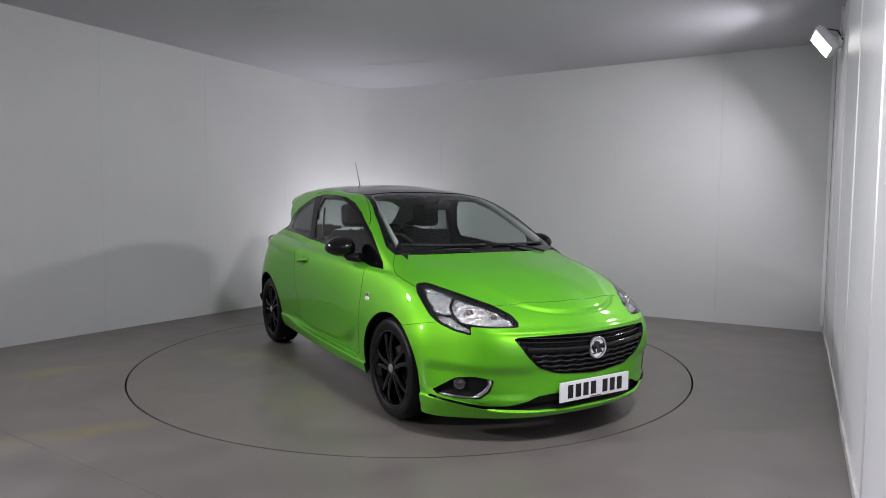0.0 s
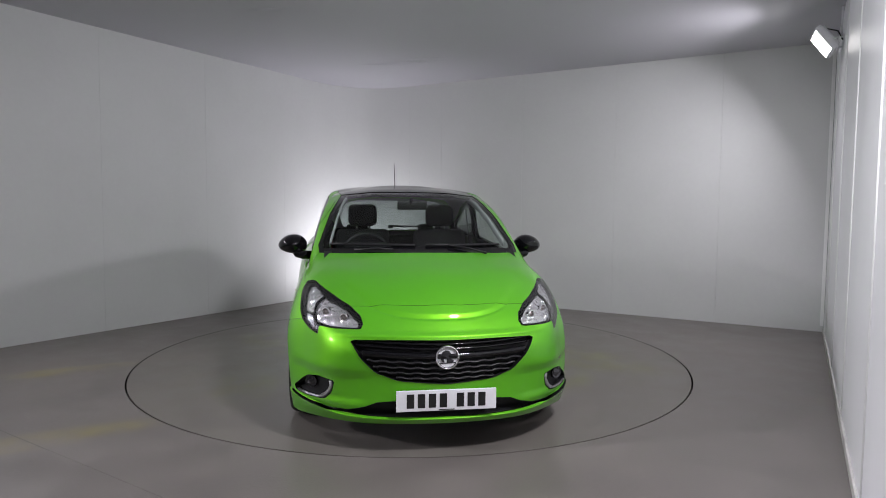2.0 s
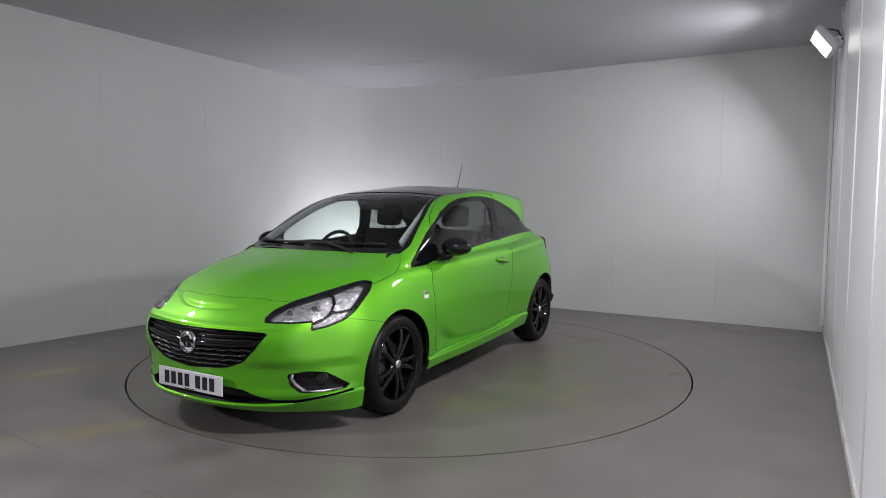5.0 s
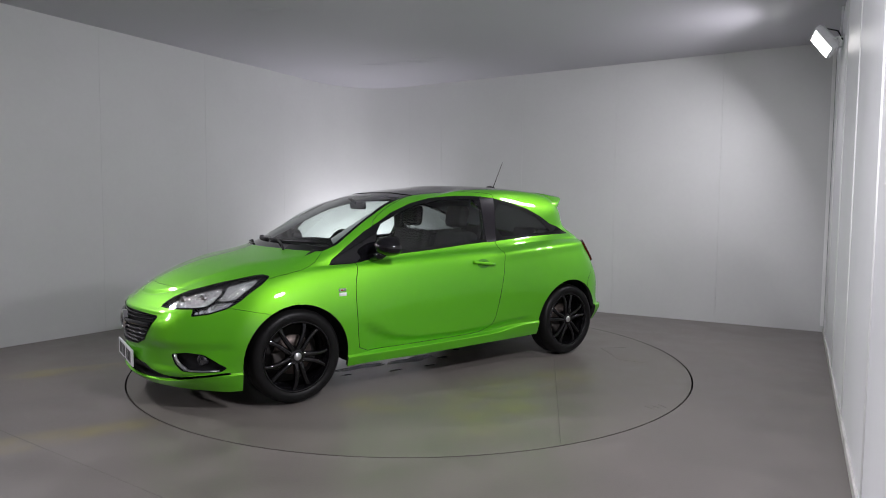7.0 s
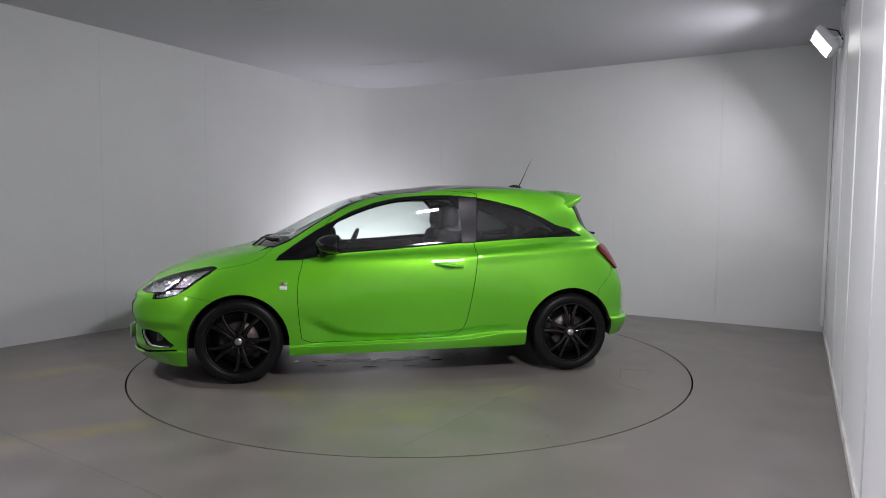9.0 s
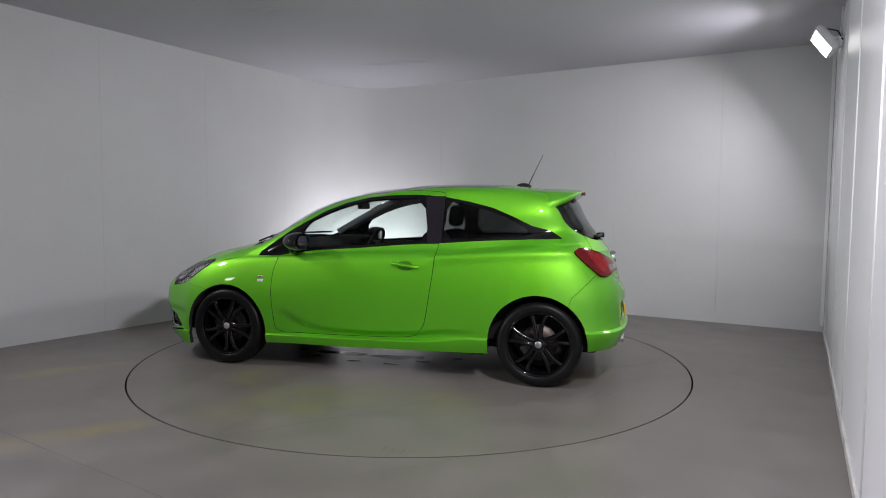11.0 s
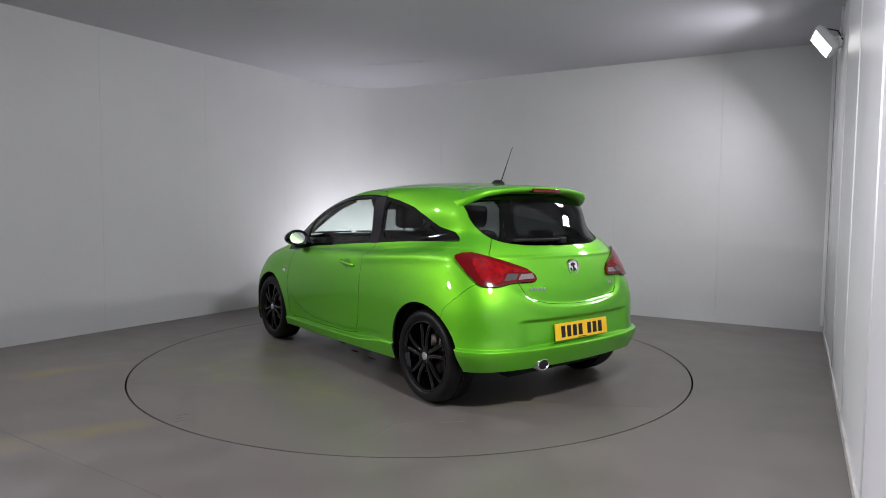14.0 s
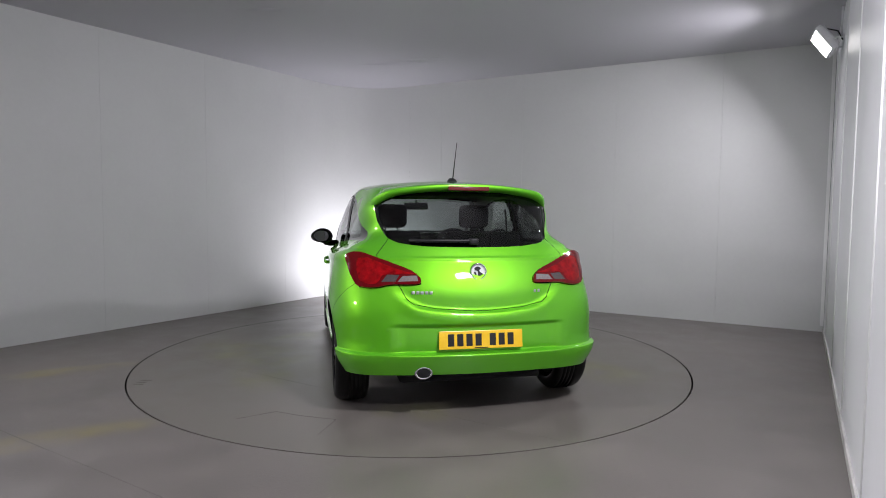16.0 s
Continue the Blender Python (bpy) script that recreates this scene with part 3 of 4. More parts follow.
class Cutter:
    def __init__(self, bm):
        self.bm, self.master, self.done = bm, bm.copy(), {}
        bm.faces.layers.int.new("reg")
        self.tree = None

    def cut(self, name, poly, axes, where):
        A, B = Vector(axes[0]), Vector(axes[1])
        lo = [min(p[k] for p in poly) - 0.01 for k in (0, 1)]
        hi = [max(p[k] for p in poly) + 0.01 for k in (0, 1)]

        def box2(f):
            us, vs = [A.dot(v.co) for v in f.verts], [B.dot(v.co) for v in f.verts]
            return min(us), max(us), min(vs), max(vs)
        near = []
        for f in self.bm.faces:
            c = f.calc_center_median()
            if where(c):
                a0, a1, b0, b1 = box2(f)
                if a1 > lo[0] and a0 < hi[0] and b1 > lo[1] and b0 < hi[1]:
                    near.append(f)
        for p, q in zip(poly, poly[1:] + poly[:1]):
            n = Vector((q[1] - p[1], p[0] - q[0]))
            if n.length < 1e-6:
                continue
            n.normalize()
            N = n.x * A + n.y * B
            co = N * ((n.x * p[0] + n.y * p[1]) / N.length_squared)
            sel, rest = [], []
            e = 0.004
            x0, x1, y0, y1 = min(p[0], q[0]) - e, max(p[0], q[0]) + e, min(p[1], q[1]) - e, max(p[1], q[1]) + e
            for f in near:
                a0, a1, b0, b1 = box2(f)
                (sel if a1 > x0 and a0 < x1 and b1 > y0 and b0 < y1 else rest).append(f)
            if not sel:
                continue
            geom = list({v for f in sel for v in f.verts}) + list({g for f in sel for g in f.edges}) + sel
            r = bmesh.ops.bisect_plane(self.bm, geom=geom, dist=0.0004, plane_co=co, plane_no=N)
            fresh = {g for g in r["geom"] if isinstance(g, bmesh.types.BMFace)} | {f for g in r["geom_cut"] for f in g.link_faces}
            near = [f for f in {*rest, *fresh} if f.is_valid]
        near = [f for f in near if f.is_valid]
        got = []
        for f in near:
            c = f.calc_center_median()
            if where(c) and inside(poly, A.dot(c), B.dot(c)):
                got.append(f)
        self.mark(name, got)

    def mark(self, name, faces):
        lay = self.bm.faces.layers.int["reg"]
        if name not in self.done:
            self.done[name] = len(self.done) + 1
        for f in faces:
            if f[lay] == 0:
                f[lay] = self.done[name]

    def faces(self, names):
        lay = self.bm.faces.layers.int["reg"]
        ks = {self.done[n] if n else 0 for n in names}
        return [f for f in self.bm.faces if f[lay] in ks]

    def normal(self, co):
        if self.tree is None:
            from mathutils.bvhtree import BVHTree
            self.master.normal_update()
            self.master.faces.ensure_lookup_table()
            self.tree = BVHTree.FromBMesh(self.master)
        hit, nn, i, _ = self.tree.find_nearest(co)
        f = self.master.faces[i]
        w = [1 / max((v.co - hit).length, 1e-5) ** 2 for v in f.verts]
        n = Vector()
        for v, k in zip(f.verts, w):
            m = v.normal.copy()
            if abs(v.co.y) < 1e-4:
                m.y = 0
            n += m.normalized() * k
        return n.normalized()

    def panel(self, name, region, material, parent, both=False, gap=0.002, rim=0.012, sink=0.0, label="", keep=None, edge=None):
        """A panel with turned-in edges. both: one panel over the whole width; else a left and a right one."""
        faces = self.faces(region if isinstance(region, tuple) else (region,))
        if keep:
            faces = [f for f in faces if keep(f.calc_center_median())]
        out = []
        for side in ((0,) if both else (1, -1)):
            bm = bmesh.new()
            seen = {}
            for s in ((1, -1) if both else (side,)):
                for f in faces:
                    q = []
                    for v in f.verts:
                        mid = both and abs(v.co.y) < 2e-4
                        key = (v.index, v.co.to_tuple(5), 0 if mid else s)
                        if key not in seen:
                            seen[key] = bm.verts.new((v.co.x, 0 if mid else v.co.y * s, v.co.z))
                        q.append(seen[key])
                    if len(set(q)) < 3:
                        continue
                    try:
                        bm.faces.new(q if s == 1 else q[::-1])
                    except ValueError:
                        pass
            bm.normal_update()
            norm = {}
            for v in bm.verts:
                n = self.normal(Vector((v.co.x, abs(v.co.y), v.co.z)))
                if v.co.y < 0:
                    n.y = -n.y
                norm[v] = n
            shift = {}
            edges = [e for e in bm.edges if len(e.link_faces) == 1]
            for e in edges:
                f = e.link_faces[0]
                d = (e.verts[1].co - e.verts[0].co).normalized()
                inn = f.normal.cross(d)
                if inn.dot(f.calc_center_median() - e.verts[0].co) < 0:
                    inn = -inn
                for v in e.verts:
                    shift.setdefault(v, Vector())
                    shift[v] += inn
            for v, d in shift.items():
                if d.length > 0:
                    v.co += d.normalized() * gap
            if sink:
                for v in bm.verts:
                    v.co -= norm[v] * sink
            ring = {}
            for v in shift:
                ring[v] = (bm.verts.new(v.co), bm.verts.new(v.co - norm[v] * rim))
            for e in edges:
                a, b = e.verts
                f = e.link_faces[0]
                loop = [l for l in f.loops if l.edge == e][0]
                if loop.vert != a:
                    a, b = b, a
                bm.faces.new((ring[b][0], ring[a][0], ring[a][1], ring[b][1])).material_index = 1 if edge else 0
            bm.verts.index_update()
            normals = [(0, 0, 0)] * len(bm.verts)
            for v, n in norm.items():
                normals[v.index] = tuple(n)
            ob = part(name, bm, material, parent, label)
            if edge:
                ob.data.materials.append(edge)
            ob.data.normals_split_custom_set_from_vertices(normals)
            out.append(ob)
        return out


C = Cutter(half_skin())
HUB_F, HUB_R, HUB_Z = 1.2555, -1.2555, 0.308


def arch(x, r, z0=0.305):
    return [(x + r, 0.0)] + [(x + r * math.cos(a), z0 + r * math.sin(a)) for a in [k * math.pi / 24 for k in range(25)]] + [(x - r, 0.0)]


flank = lambda c: c.y > 0.5
front = lambda c: c.x > 1.2
rear = lambda c: c.x < -1.1
C.cut("arch", arch(1.253, 0.352, 0.298), SIDE, flank)
C.cut("arch", arch(-1.243, 0.354, 0.312), SIDE, flank)
# side glass: the whole dark band, then the panes in it
DLO = [(1.0, .885), (.975, .92), (.864, 1.0), (.71, 1.105), (.583, 1.172), (.456, 1.243), (.285, 1.309), (.111, 1.351), (-.107, 1.371),
       (-.30, 1.376), (-.53, 1.359), (-.70, 1.328), (-.888, 1.281), (-1.04, 1.218), (-1.183, 1.149), (-1.312, 1.118), (-1.397, 1.066),
       (-1.39, 1.06), (-1.173, 1.054), (-.782, 1.035), (-.49, 1.013), (-.226, 1.0), (.123, .968), (.543, .936), (.83, .89)]
PANE = rounded([(.645, .958), (.60, 1.15), (.456, 1.222), (.285, 1.288), (.111, 1.33), (-.107, 1.349), (-.365, 1.352), (-.405, 1.03), (-.226, 1.018), (.123, .988), (.4, .968)], 1)
QUARTER = rounded([(-.515, 1.045), (-.535, 1.335), (-.70, 1.308), (-.87, 1.262), (-1.02, 1.2), (-1.14, 1.13), (-1.19, 1.075), (-.782, 1.052)], 1)
SAIL = rounded([(.95, .905), (.86, .978), (.745, 1.06), (.705, .93)], 1)
upper = lambda c: c.y > 0.4 and c.z > 0.8
C.cut("door_glass", PANE, SIDE, upper)
C.cut("quarter_glass", QUARTER, SIDE, upper)
C.cut("sail_glass", SAIL, SIDE, upper)
C.cut("pillar_cover", [(-.40, .99), (-.372, 1.40), (-.525, 1.40), (-.505, .99)], SIDE, lambda c: upper(c) and inside(DLO, c.x, c.z))
C.cut("window_surround", DLO, SIDE, upper)
# windscreen, scuttle, roof, rear glass
fore = lambda c: c.x > 0.0 and c.z > 0.9
C.cut("windscreen", [(-.1, 1.025), (.3, 1.02), (.5, 1.012), (.648, 1.003), (.660, 1.03), (.632, 1.12), (.594, 1.23), (.508, 1.363), (.3, 1.382), (-.1, 1.385)], ENDS, fore)
C.cut("screen_frame", [(-.1, .99), (.3, .985), (.5, .978), (.674, .975), (.684, 1.02), (.650, 1.12), (.612, 1.23), (.53, 1.375), (.3, 1.398), (-.1, 1.404)], ENDS, fore)
C.cut("roof_panel", [(.33, -.1), (.31, .25), (.24, .44), (.17, .535), (-.1, .555), (-.5, .56), (-.86, .53), (-.90, .35), (-.92, -.1)], TOP, lambda c: c.z > 1.3)
aft = lambda c: c.x < -1.15 and c.z > 0.95
C.cut("rear_glass", rounded([(-.3, 1.032), (.30, 1.040), (.46, 1.058), (.525, 1.088), (.552, 1.14), (.576, 1.2), (.588, 1.31), (.50, 1.375), (-.3, 1.385)], 1, 0.15), ENDS, aft)
# lamps
HEAD = [(1.558, .645), (1.55, .668), (1.487, .703), (1.347, .744), (1.083, .794), (.80, .838), (.735, .842), (.672, .832), (.70, .79), (.758, .750), (.848, .685), (.938, .644), (1.07, .615), (1.215, .602), (1.205, .646), (1.36, .643)]
TAIL = [(-.705, .972), (-.78, .99), (-.88, .992), (-1.077, .958), (-1.324, .9), (-1.413, .856), (-1.43, .818), (-1.219, .815), (-1.13, .798), (-1.054, .793), (-.95, .80), (-.827, .876)]
nose = lambda c: c.x > 1.2 and c.y > 0.3
stern = lambda c: c.x < -1.2 and c.y > 0.3
C.cut("main_reflector", rounded([(1.525, .657), (1.50, .682), (1.36, .726), (1.262, .746), (1.04, .782), (1.022, .740), (1.058, .692), (1.115, .662), (1.31, .657)], 1, 0.07), LAMP_F, nose)
C.cut("upper_reflector", rounded([(.745, .820), (.80, .828), (1.015, .788), (1.0, .740), (1.03, .700), (.985, .692), (.885, .702), (.80, .765)], 1, 0.07), LAMP_F, nose)
C.cut("lower_reflector", rounded([(.895, .690), (1.03, .682), (1.10, .652), (1.195, .632), (1.195, .614), (1.066, .626), (.94, .656)], 1, 0.07), LAMP_F, nose)
C.cut("reverse_lens", [(-1.262, .83), (-1.285, .862), (-1.385, .866), (-1.405, .835)], LAMP_R, stern)
C.cut("smoked_lens", [(-1.145, .825), (-1.17, .868), (-1.262, .866), (-1.245, .83)], LAMP_R, stern)
C.cut("red_lens", rounded([(-.86, .955), (-.95, .965), (-1.08, .935), (-1.31, .884), (-1.395, .875), (-1.14, .872), (-1.12, .818), (-1.05, .81), (-.96, .83), (-.90, .89)], 1, 0.15), LAMP_R, stern)
C.cut("headlight", rounded(HEAD, 1, 0.10), LAMP_F, lambda c: c.x > 1.2 and c.y > 0.3)
C.cut("tail_light", rounded(TAIL, 1, 0.15), LAMP_R, lambda c: c.x < -1.2 and c.y > 0.3)
# face
C.cut("grille", rounded([(-.2, .603), (.25, .604), (.487, .598), (.435, .513), (.358, .437), (.245, .397), (0, .380), (-.2, .385)], 1, 0.1), ENDS, front)
C.cut("fog_recess", rounded([(.568, .372), (.65, .386), (.708, .372), (.745, .336), (.785, .290), (.775, .270), (.71, .264), (.62, .267), (.582, .305)], 1, 0.12), ENDS, front)
C.cut("low_intake", [(-.1, .290), (.27, .290), (.35, .282), (.41, .256), (.50, .230), (.60, .226), (.70, .242), (.795, .262), (.80, .252), (.70, .232), (.60, .213), (.50, .210), (.39, .207), (.25, .206), (-.1, .206)], ENDS, front)
# shut lines
DOOR = [(.807, .86), (.836, .769), (.844, .626), (.83, .446), (.81, .284), (.462, .283), (.056, .288), (-.24, .297), (-.338, .317), (-.407, .396), (-.438, .538),
        (-.478, .784), (-.493, .92), (-.49, 1.011), (-.534, 1.384), (-.484, 1.403), (-.308, 1.411), (-.136, 1.415), (.041, 1.408), (.277, 1.357), (.454, 1.286), (.60, 1.2), (.66, 1.12), (.81, .95)]
C.cut("door", rounded(DOOR, 1, 0.2), SIDE, lambda c: c.y > 0.5)
C.cut("bonnet", [(1.937, -.1), (1.932, .1), (1.912, .2), (1.880, .31), (1.850, .42), (1.83, .485), (1.674, .592), (1.447, .705), (1.42, .744), (1.30, .752), (1.19, .750), (1.09, .725), (1.02, .68), (.97, .60), (.95, -.1)], TOP, lambda c: c.z > 0.7 and c.x > 0.8)
C.cut("tailgate", [(-.3, .664), (.05, .664), (.269, .679), (.40, .705), (.44, .735), (.475, .80), (.52, .87), (.598, .96), (.598, .99), (.522, 1.078), (.50, 1.10), (.50, 1.40), (-.3, 1.41)], ENDS, lambda c: c.x < -1.2)
C.cut("front_bumper", [(2.3, .1), (2.3, .9), (1.5, .9), (1.72, .66), (1.581, .634), (1.44, .604), (1.4, .1)], SIDE, lambda c: c.x > 1.3 and c.z < 0.85)
C.cut("rear_bumper", [(-1.3, .1), (-1.48, .655), (-1.57, .739), (-1.65, .823), (-2.1, .83), (-2.1, .1)], SIDE, lambda c: c.x < -1.3)

body = C.panel("body", None, M_PAINT, car, edge=M_GAP, both=True, gap=0.0012, rim=0.012)[0]
bonnet = C.panel("bonnet", "bonnet", M_PAINT, car, edge=M_GAP, both=True, gap=0.0018, label="green bonnet with a raised middle")[0]
fb = C.panel("front_bumper", "front_bumper", M_PAINT, car, edge=M_GAP, both=True, gap=0.0007, rim=0.03)[0]
rb = C.panel("rear_bumper", "rear_bumper", M_PAINT, car, edge=M_GAP, both=True, gap=0.0015, rim=0.03)[0]
tailgate = C.panel("tailgate", "tailgate", M_PAINT, car, edge=M_GAP, both=True, gap=0.003)[0]
doors = C.panel("door", "door", M_PAINT, car, edge=M_GAP, gap=0.0032, rim=0.03)
roof_panel = C.panel("roof_panel", "roof_panel", M_BLACK, car, both=True, gap=0.001, label="gloss black roof panel")[0]
C.panel("windscreen_frame", "screen_frame", M_BLACK, car, both=True, gap=0.0, sink=0.004, rim=0.02, label="black windscreen border and scuttle")
C.panel("windscreen", "windscreen", M_GLASS, car, both=True, gap=0.0, sink=0.004, rim=0.004)
C.panel("window_surround", "window_surround", M_BLACK, car, gap=0.0, sink=0.003, rim=0.02, label="gloss black pillar covers and window trim")
C.panel("pillar_cover", "pillar_cover", M_PILLAR, car, gap=0.0008, sink=0.001, rim=0.012, label="satin dark pillar cover")
C.panel("door_window", "door_glass", M_GLASS, car, gap=-0.001, sink=0.006, rim=0.003)
C.panel("quarter_window", "quarter_glass", M_DARKGLASS, car, gap=-0.001, sink=0.005, rim=0.003, label="tinted rear side window")
C.panel("sail_window", "sail_glass", M_BLACK, car, gap=-0.001, sink=0.005, rim=0.003)
C.panel("rear_window", "rear_glass", M_DARKGLASS, tailgate, both=True, gap=-0.001, sink=0.004, rim=0.004, label="tinted rear window")
LAMP = ("headlight", "main_reflector", "upper_reflector", "lower_reflector")
heads = C.panel("headlight", LAMP, M_LENS, car, gap=0.001, sink=0.0, rim=0.01, label="clear lens over chrome reflectors")
for k, name in enumerate(LAMP):
    obs = C.panel("reflector" if k else "housing", name, M_REFLECT if k else M_BLACK, None, gap=-0.0005, sink=0.022 if k else 0.012, rim=0.0 if k else 0.03)
    for o, h in zip(obs, heads):
        o.parent = h
LENSES = ("tail_light", "reverse_lens", "smoked_lens", "red_lens")
tails = C.panel("tail_light", "tail_light", M_DARKRED, car, gap=0.0, sink=-0.018, rim=0.04, label="dark red wrap-round tail light")
for name, m, shift in zip(LENSES[1:], (M_CLEAR, M_SMOKE, M_RED), (-0.018, -0.018, -0.019)):
    for o, h in zip(C.panel(name, name, m, None, gap=0.0004, sink=shift, rim=0.006), tails):
        o.parent = h
grille = C.panel("grille", "grille", M_SATIN, fb, both=True, gap=0.0, sink=0.03, rim=-0.034)[0]
fogs = C.panel("fog_recess", "fog_recess", M_SATIN, fb, gap=0.0, sink=0.035, rim=-0.038)
C.panel("intake", "low_intake", M_SATIN, fb, both=True, gap=0.0, sink=0.03, rim=-0.034)
# dark inner skin behind the shut lines, light lining in the roof and pillars
SHELL = (None, "door", "bonnet", "tailgate", "front_bumper", "rear_bumper")
C.panel("inner_shell", SHELL, M_INNER, car, both=True, gap=0.0, sink=0.022, rim=0.0, keep=lambda c: c.z < 1.08)
C.panel("lining", SHELL + ("roof_panel",), M_TRIMGREY, car, both=True, gap=0.0, sink=0.03, rim=0.0, keep=lambda c: c.z >= 1.08, label="light grey roof lining and pillar trim")

# ---- car: fittings ----
C.normal(Vector((0, 0, 1)))


def on_front(y, z):
    hit = C.tree.ray_cast(Vector((3, abs(y), z)), Vector((-1, 0, 0)))[0]
    return Vector((hit.x if hit else 2.0, y, z))


def on_rear(y, z):
    hit = C.tree.ray_cast(Vector((-3, abs(y), z)), Vector((1, 0, 0)))[0]
    return Vector((hit.x if hit else -1.8, y, z))


def on_side(x, z, s=1):
    hit = C.tree.ray_cast(Vector((x, 2, z)), Vector((0, -1, 0)))[0]
    return Vector((x, s * (hit.y if hit else 0.8), z))


def on_top(x, y):
    hit = C.tree.ray_cast(Vector((x, abs(y), 3)), Vector((0, 0, -1)))[0]
    return Vector((x, y, hit.z if hit else 1.4))


def ribbon(bm, pts, out, wide, thick):
    """A flat bar along pts: wide across, thick along out."""
    rows = []
    for i, p in enumerate(pts):
        d = (pts[min(i + 1, len(pts) - 1)] - pts[max(i - 1, 0)]).normalized()
        o = out - d * out.dot(d)
        o.normalize()
        w = d.cross(o).normalized()
        rows.append([bm.verts.new(p + w * wide / 2 * a + o * thick / 2 * b) for a, b in ((-1, -1), (-0.75, 1), (0.75, 1), (1, -1))])
    for a, b in zip(rows, rows[1:]):
        for k in range(4):
            bm.faces.new((a[k], a[(k + 1) % 4], b[(k + 1) % 4], b[k]))
    bm.faces.new(rows[0][::-1])
    bm.faces.new(rows[-1])
    bmesh.ops.recalc_face_normals(bm, faces=bm.faces)
    return bm


FWD, UP = Vector((1, 0, 0)), Vector((0, 0, 1))


# wheels
def wheel():
    w = empty("wheel")
    tread = []
    for k in range(4):
        a = -0.062 - k * 0.026
        tread += [(0.31, a), (0.31, a - 0.018), (0.303, a - 0.019), (0.303, a - 0.025)]
    part("tyre", lathe(bmesh.new(), [(.226, -.016), (.231, -.004), (.240, .003), (.262, .007), (.284, .003), (.298, -.012), (.306, -.035), (.309, -.055)] + tread +
                       [(.309, -.165), (.304, -.185), (.285, -.205), (.24, -.208), (.226, -.2)], 72), M_RUBBER, w, "low black tyre")
    bm = lathe(bmesh.new(), [(.233, -.006), (.230, .000), (.224, .001), (.219, -.004), (.216, -.016), (.206, -.03), (.198, -.09), (.196, -.19)], 72)
    lathe(bm, [(.0, -.008), (.03, -.008), (.05, -.012), (.062, -.024), (.064, -.06)], 40)
    for k in range(5):
        for s in (-1, 1):
            rows = []
            for r, off, half, y0, d in ((.030, .014, .016, -.014, .03), (.065, .0175, .0160, -.004, .032), (.11, .0215, .0155, -.002, .032), (.15, .029, .0150, -.003, .030), (.185, .040, .0155, -.006, .028), (.207, .050, .019, -.011, .026), (.222, .058, .025, -.018, .022)):
                c = s * off + .016 * (r / .22) ** 2
                rows.append([(r, c + a * half, y0 + b) for a, b in ((-1, -d), (-1, -.010), (-.82, -.004), (-.35, 0), (.35, 0), (.82, -.004), (1, -.010), (1, -d))])
            t = Matrix.Rotation(radians(72 * k + 18), 4, "Y")
            vs = [[bm.verts.new(t @ Vector((x, y, z))) for x, z, y in q] for q in rows]
            for a, b in zip(vs, vs[1:]):
                for i in range(8):
                    bm.faces.new((a[i], a[(i + 1) % 8], b[(i + 1) % 8], b[i]))
    for k in range(5):
        c = Matrix.Rotation(radians(72 * k + 54), 4, "Y") @ Vector((.05, -.012, 0))
        bmesh.ops.create_uvsphere(bm, u_segments=8, v_segments=6, radius=0.009, matrix=Matrix.Translation(c))
    bmesh.ops.recalc_face_normals(bm, faces=bm.faces)
    part("rim", bm, M_RIM, w, "gloss black five twin-spoke alloy")
    part("hub_cap", lathe(bmesh.new(), [(0, .001), (.018, .001), (.025, -.003), (.027, -.012)], 24), M_SILVER, w, "small silver centre cap")
    part("brake_disc", lathe(bmesh.new(), [(0.06, -.085), (.13, -.085), (.132, -.1), (.06, -.1)], 40), M_BRAKE, w)
    bm = box(bmesh.new(), .05, .14, -.11, -.06, -.06, .06, 0.012)
    part("caliper", bm, M_CALIPER, w)
    part("backing", lathe(bmesh.new(), [(0.0, -.15), (.19, -.15), (.2, -.19), (0, -.195)], 40), M_GAP, w)
    return w


proto = wheel()
proto.parent = car
proto.matrix_basis = pose(HUB_F, 0.828, 0.31, 0, 12, 0)
for x, s in ((HUB_R, 1), (HUB_F, -1), (HUB_R, -1)):
    copy_thing(proto, pose(x, s * (0.828 if x > 0 else 0.838), 0.31, 0, 40 if s > 0 else -20, 0 if s > 0 else 180))
# arch liners and the floor pan
for x, r in ((1.253, .365), (-1.243, .368)):
    for s in (1, -1):
        bm = bmesh.new()
        cols = []
        for k in range(25):
            a = math.pi * k / 24
            cols.append([bm.verts.new((x + r * math.cos(a), s * y, 0.30 + r * math.sin(a))) for y in (0.46, 0.80)])
        for a, b in zip(cols, cols[1:]):
            bm.faces.new((a[0], a[1], b[1], b[0]))
        bm.faces.new([c[0] for c in cols])
        for e in (cols[0], cols[-1]):
            lo = [bm.verts.new((e[0].co.x, min(abs(v.co.y), .72) * (1 if v.co.y > 0 else -1), 0.275)) for v in e]
            bm.faces.new((e[0], e[1], lo[1], lo[0]))
        part("arch_liner", bm, M_INNER, car)
bm = box(bmesh.new(), -1.66, 1.9, -.46, .46, .19, .25, 0.02)
box(bm, -.85, .85, -.785, .785, .2, .27, 0.01)
part("floor_pan", bm, M_INNER, car)
part("exhaust_box", box(bmesh.new(), -1.72, -1.42, .12, .46, .24, .38, 0.04), M_INNER, car)

# grille bars and badges
WIDE = [(.40, .235), (.437, .350), (.513, .428), (.60, .478)]


def half_width(z):
    return float(np.interp(z, [a for a, b in WIDE], [b for a, b in WIDE])) - 0.006


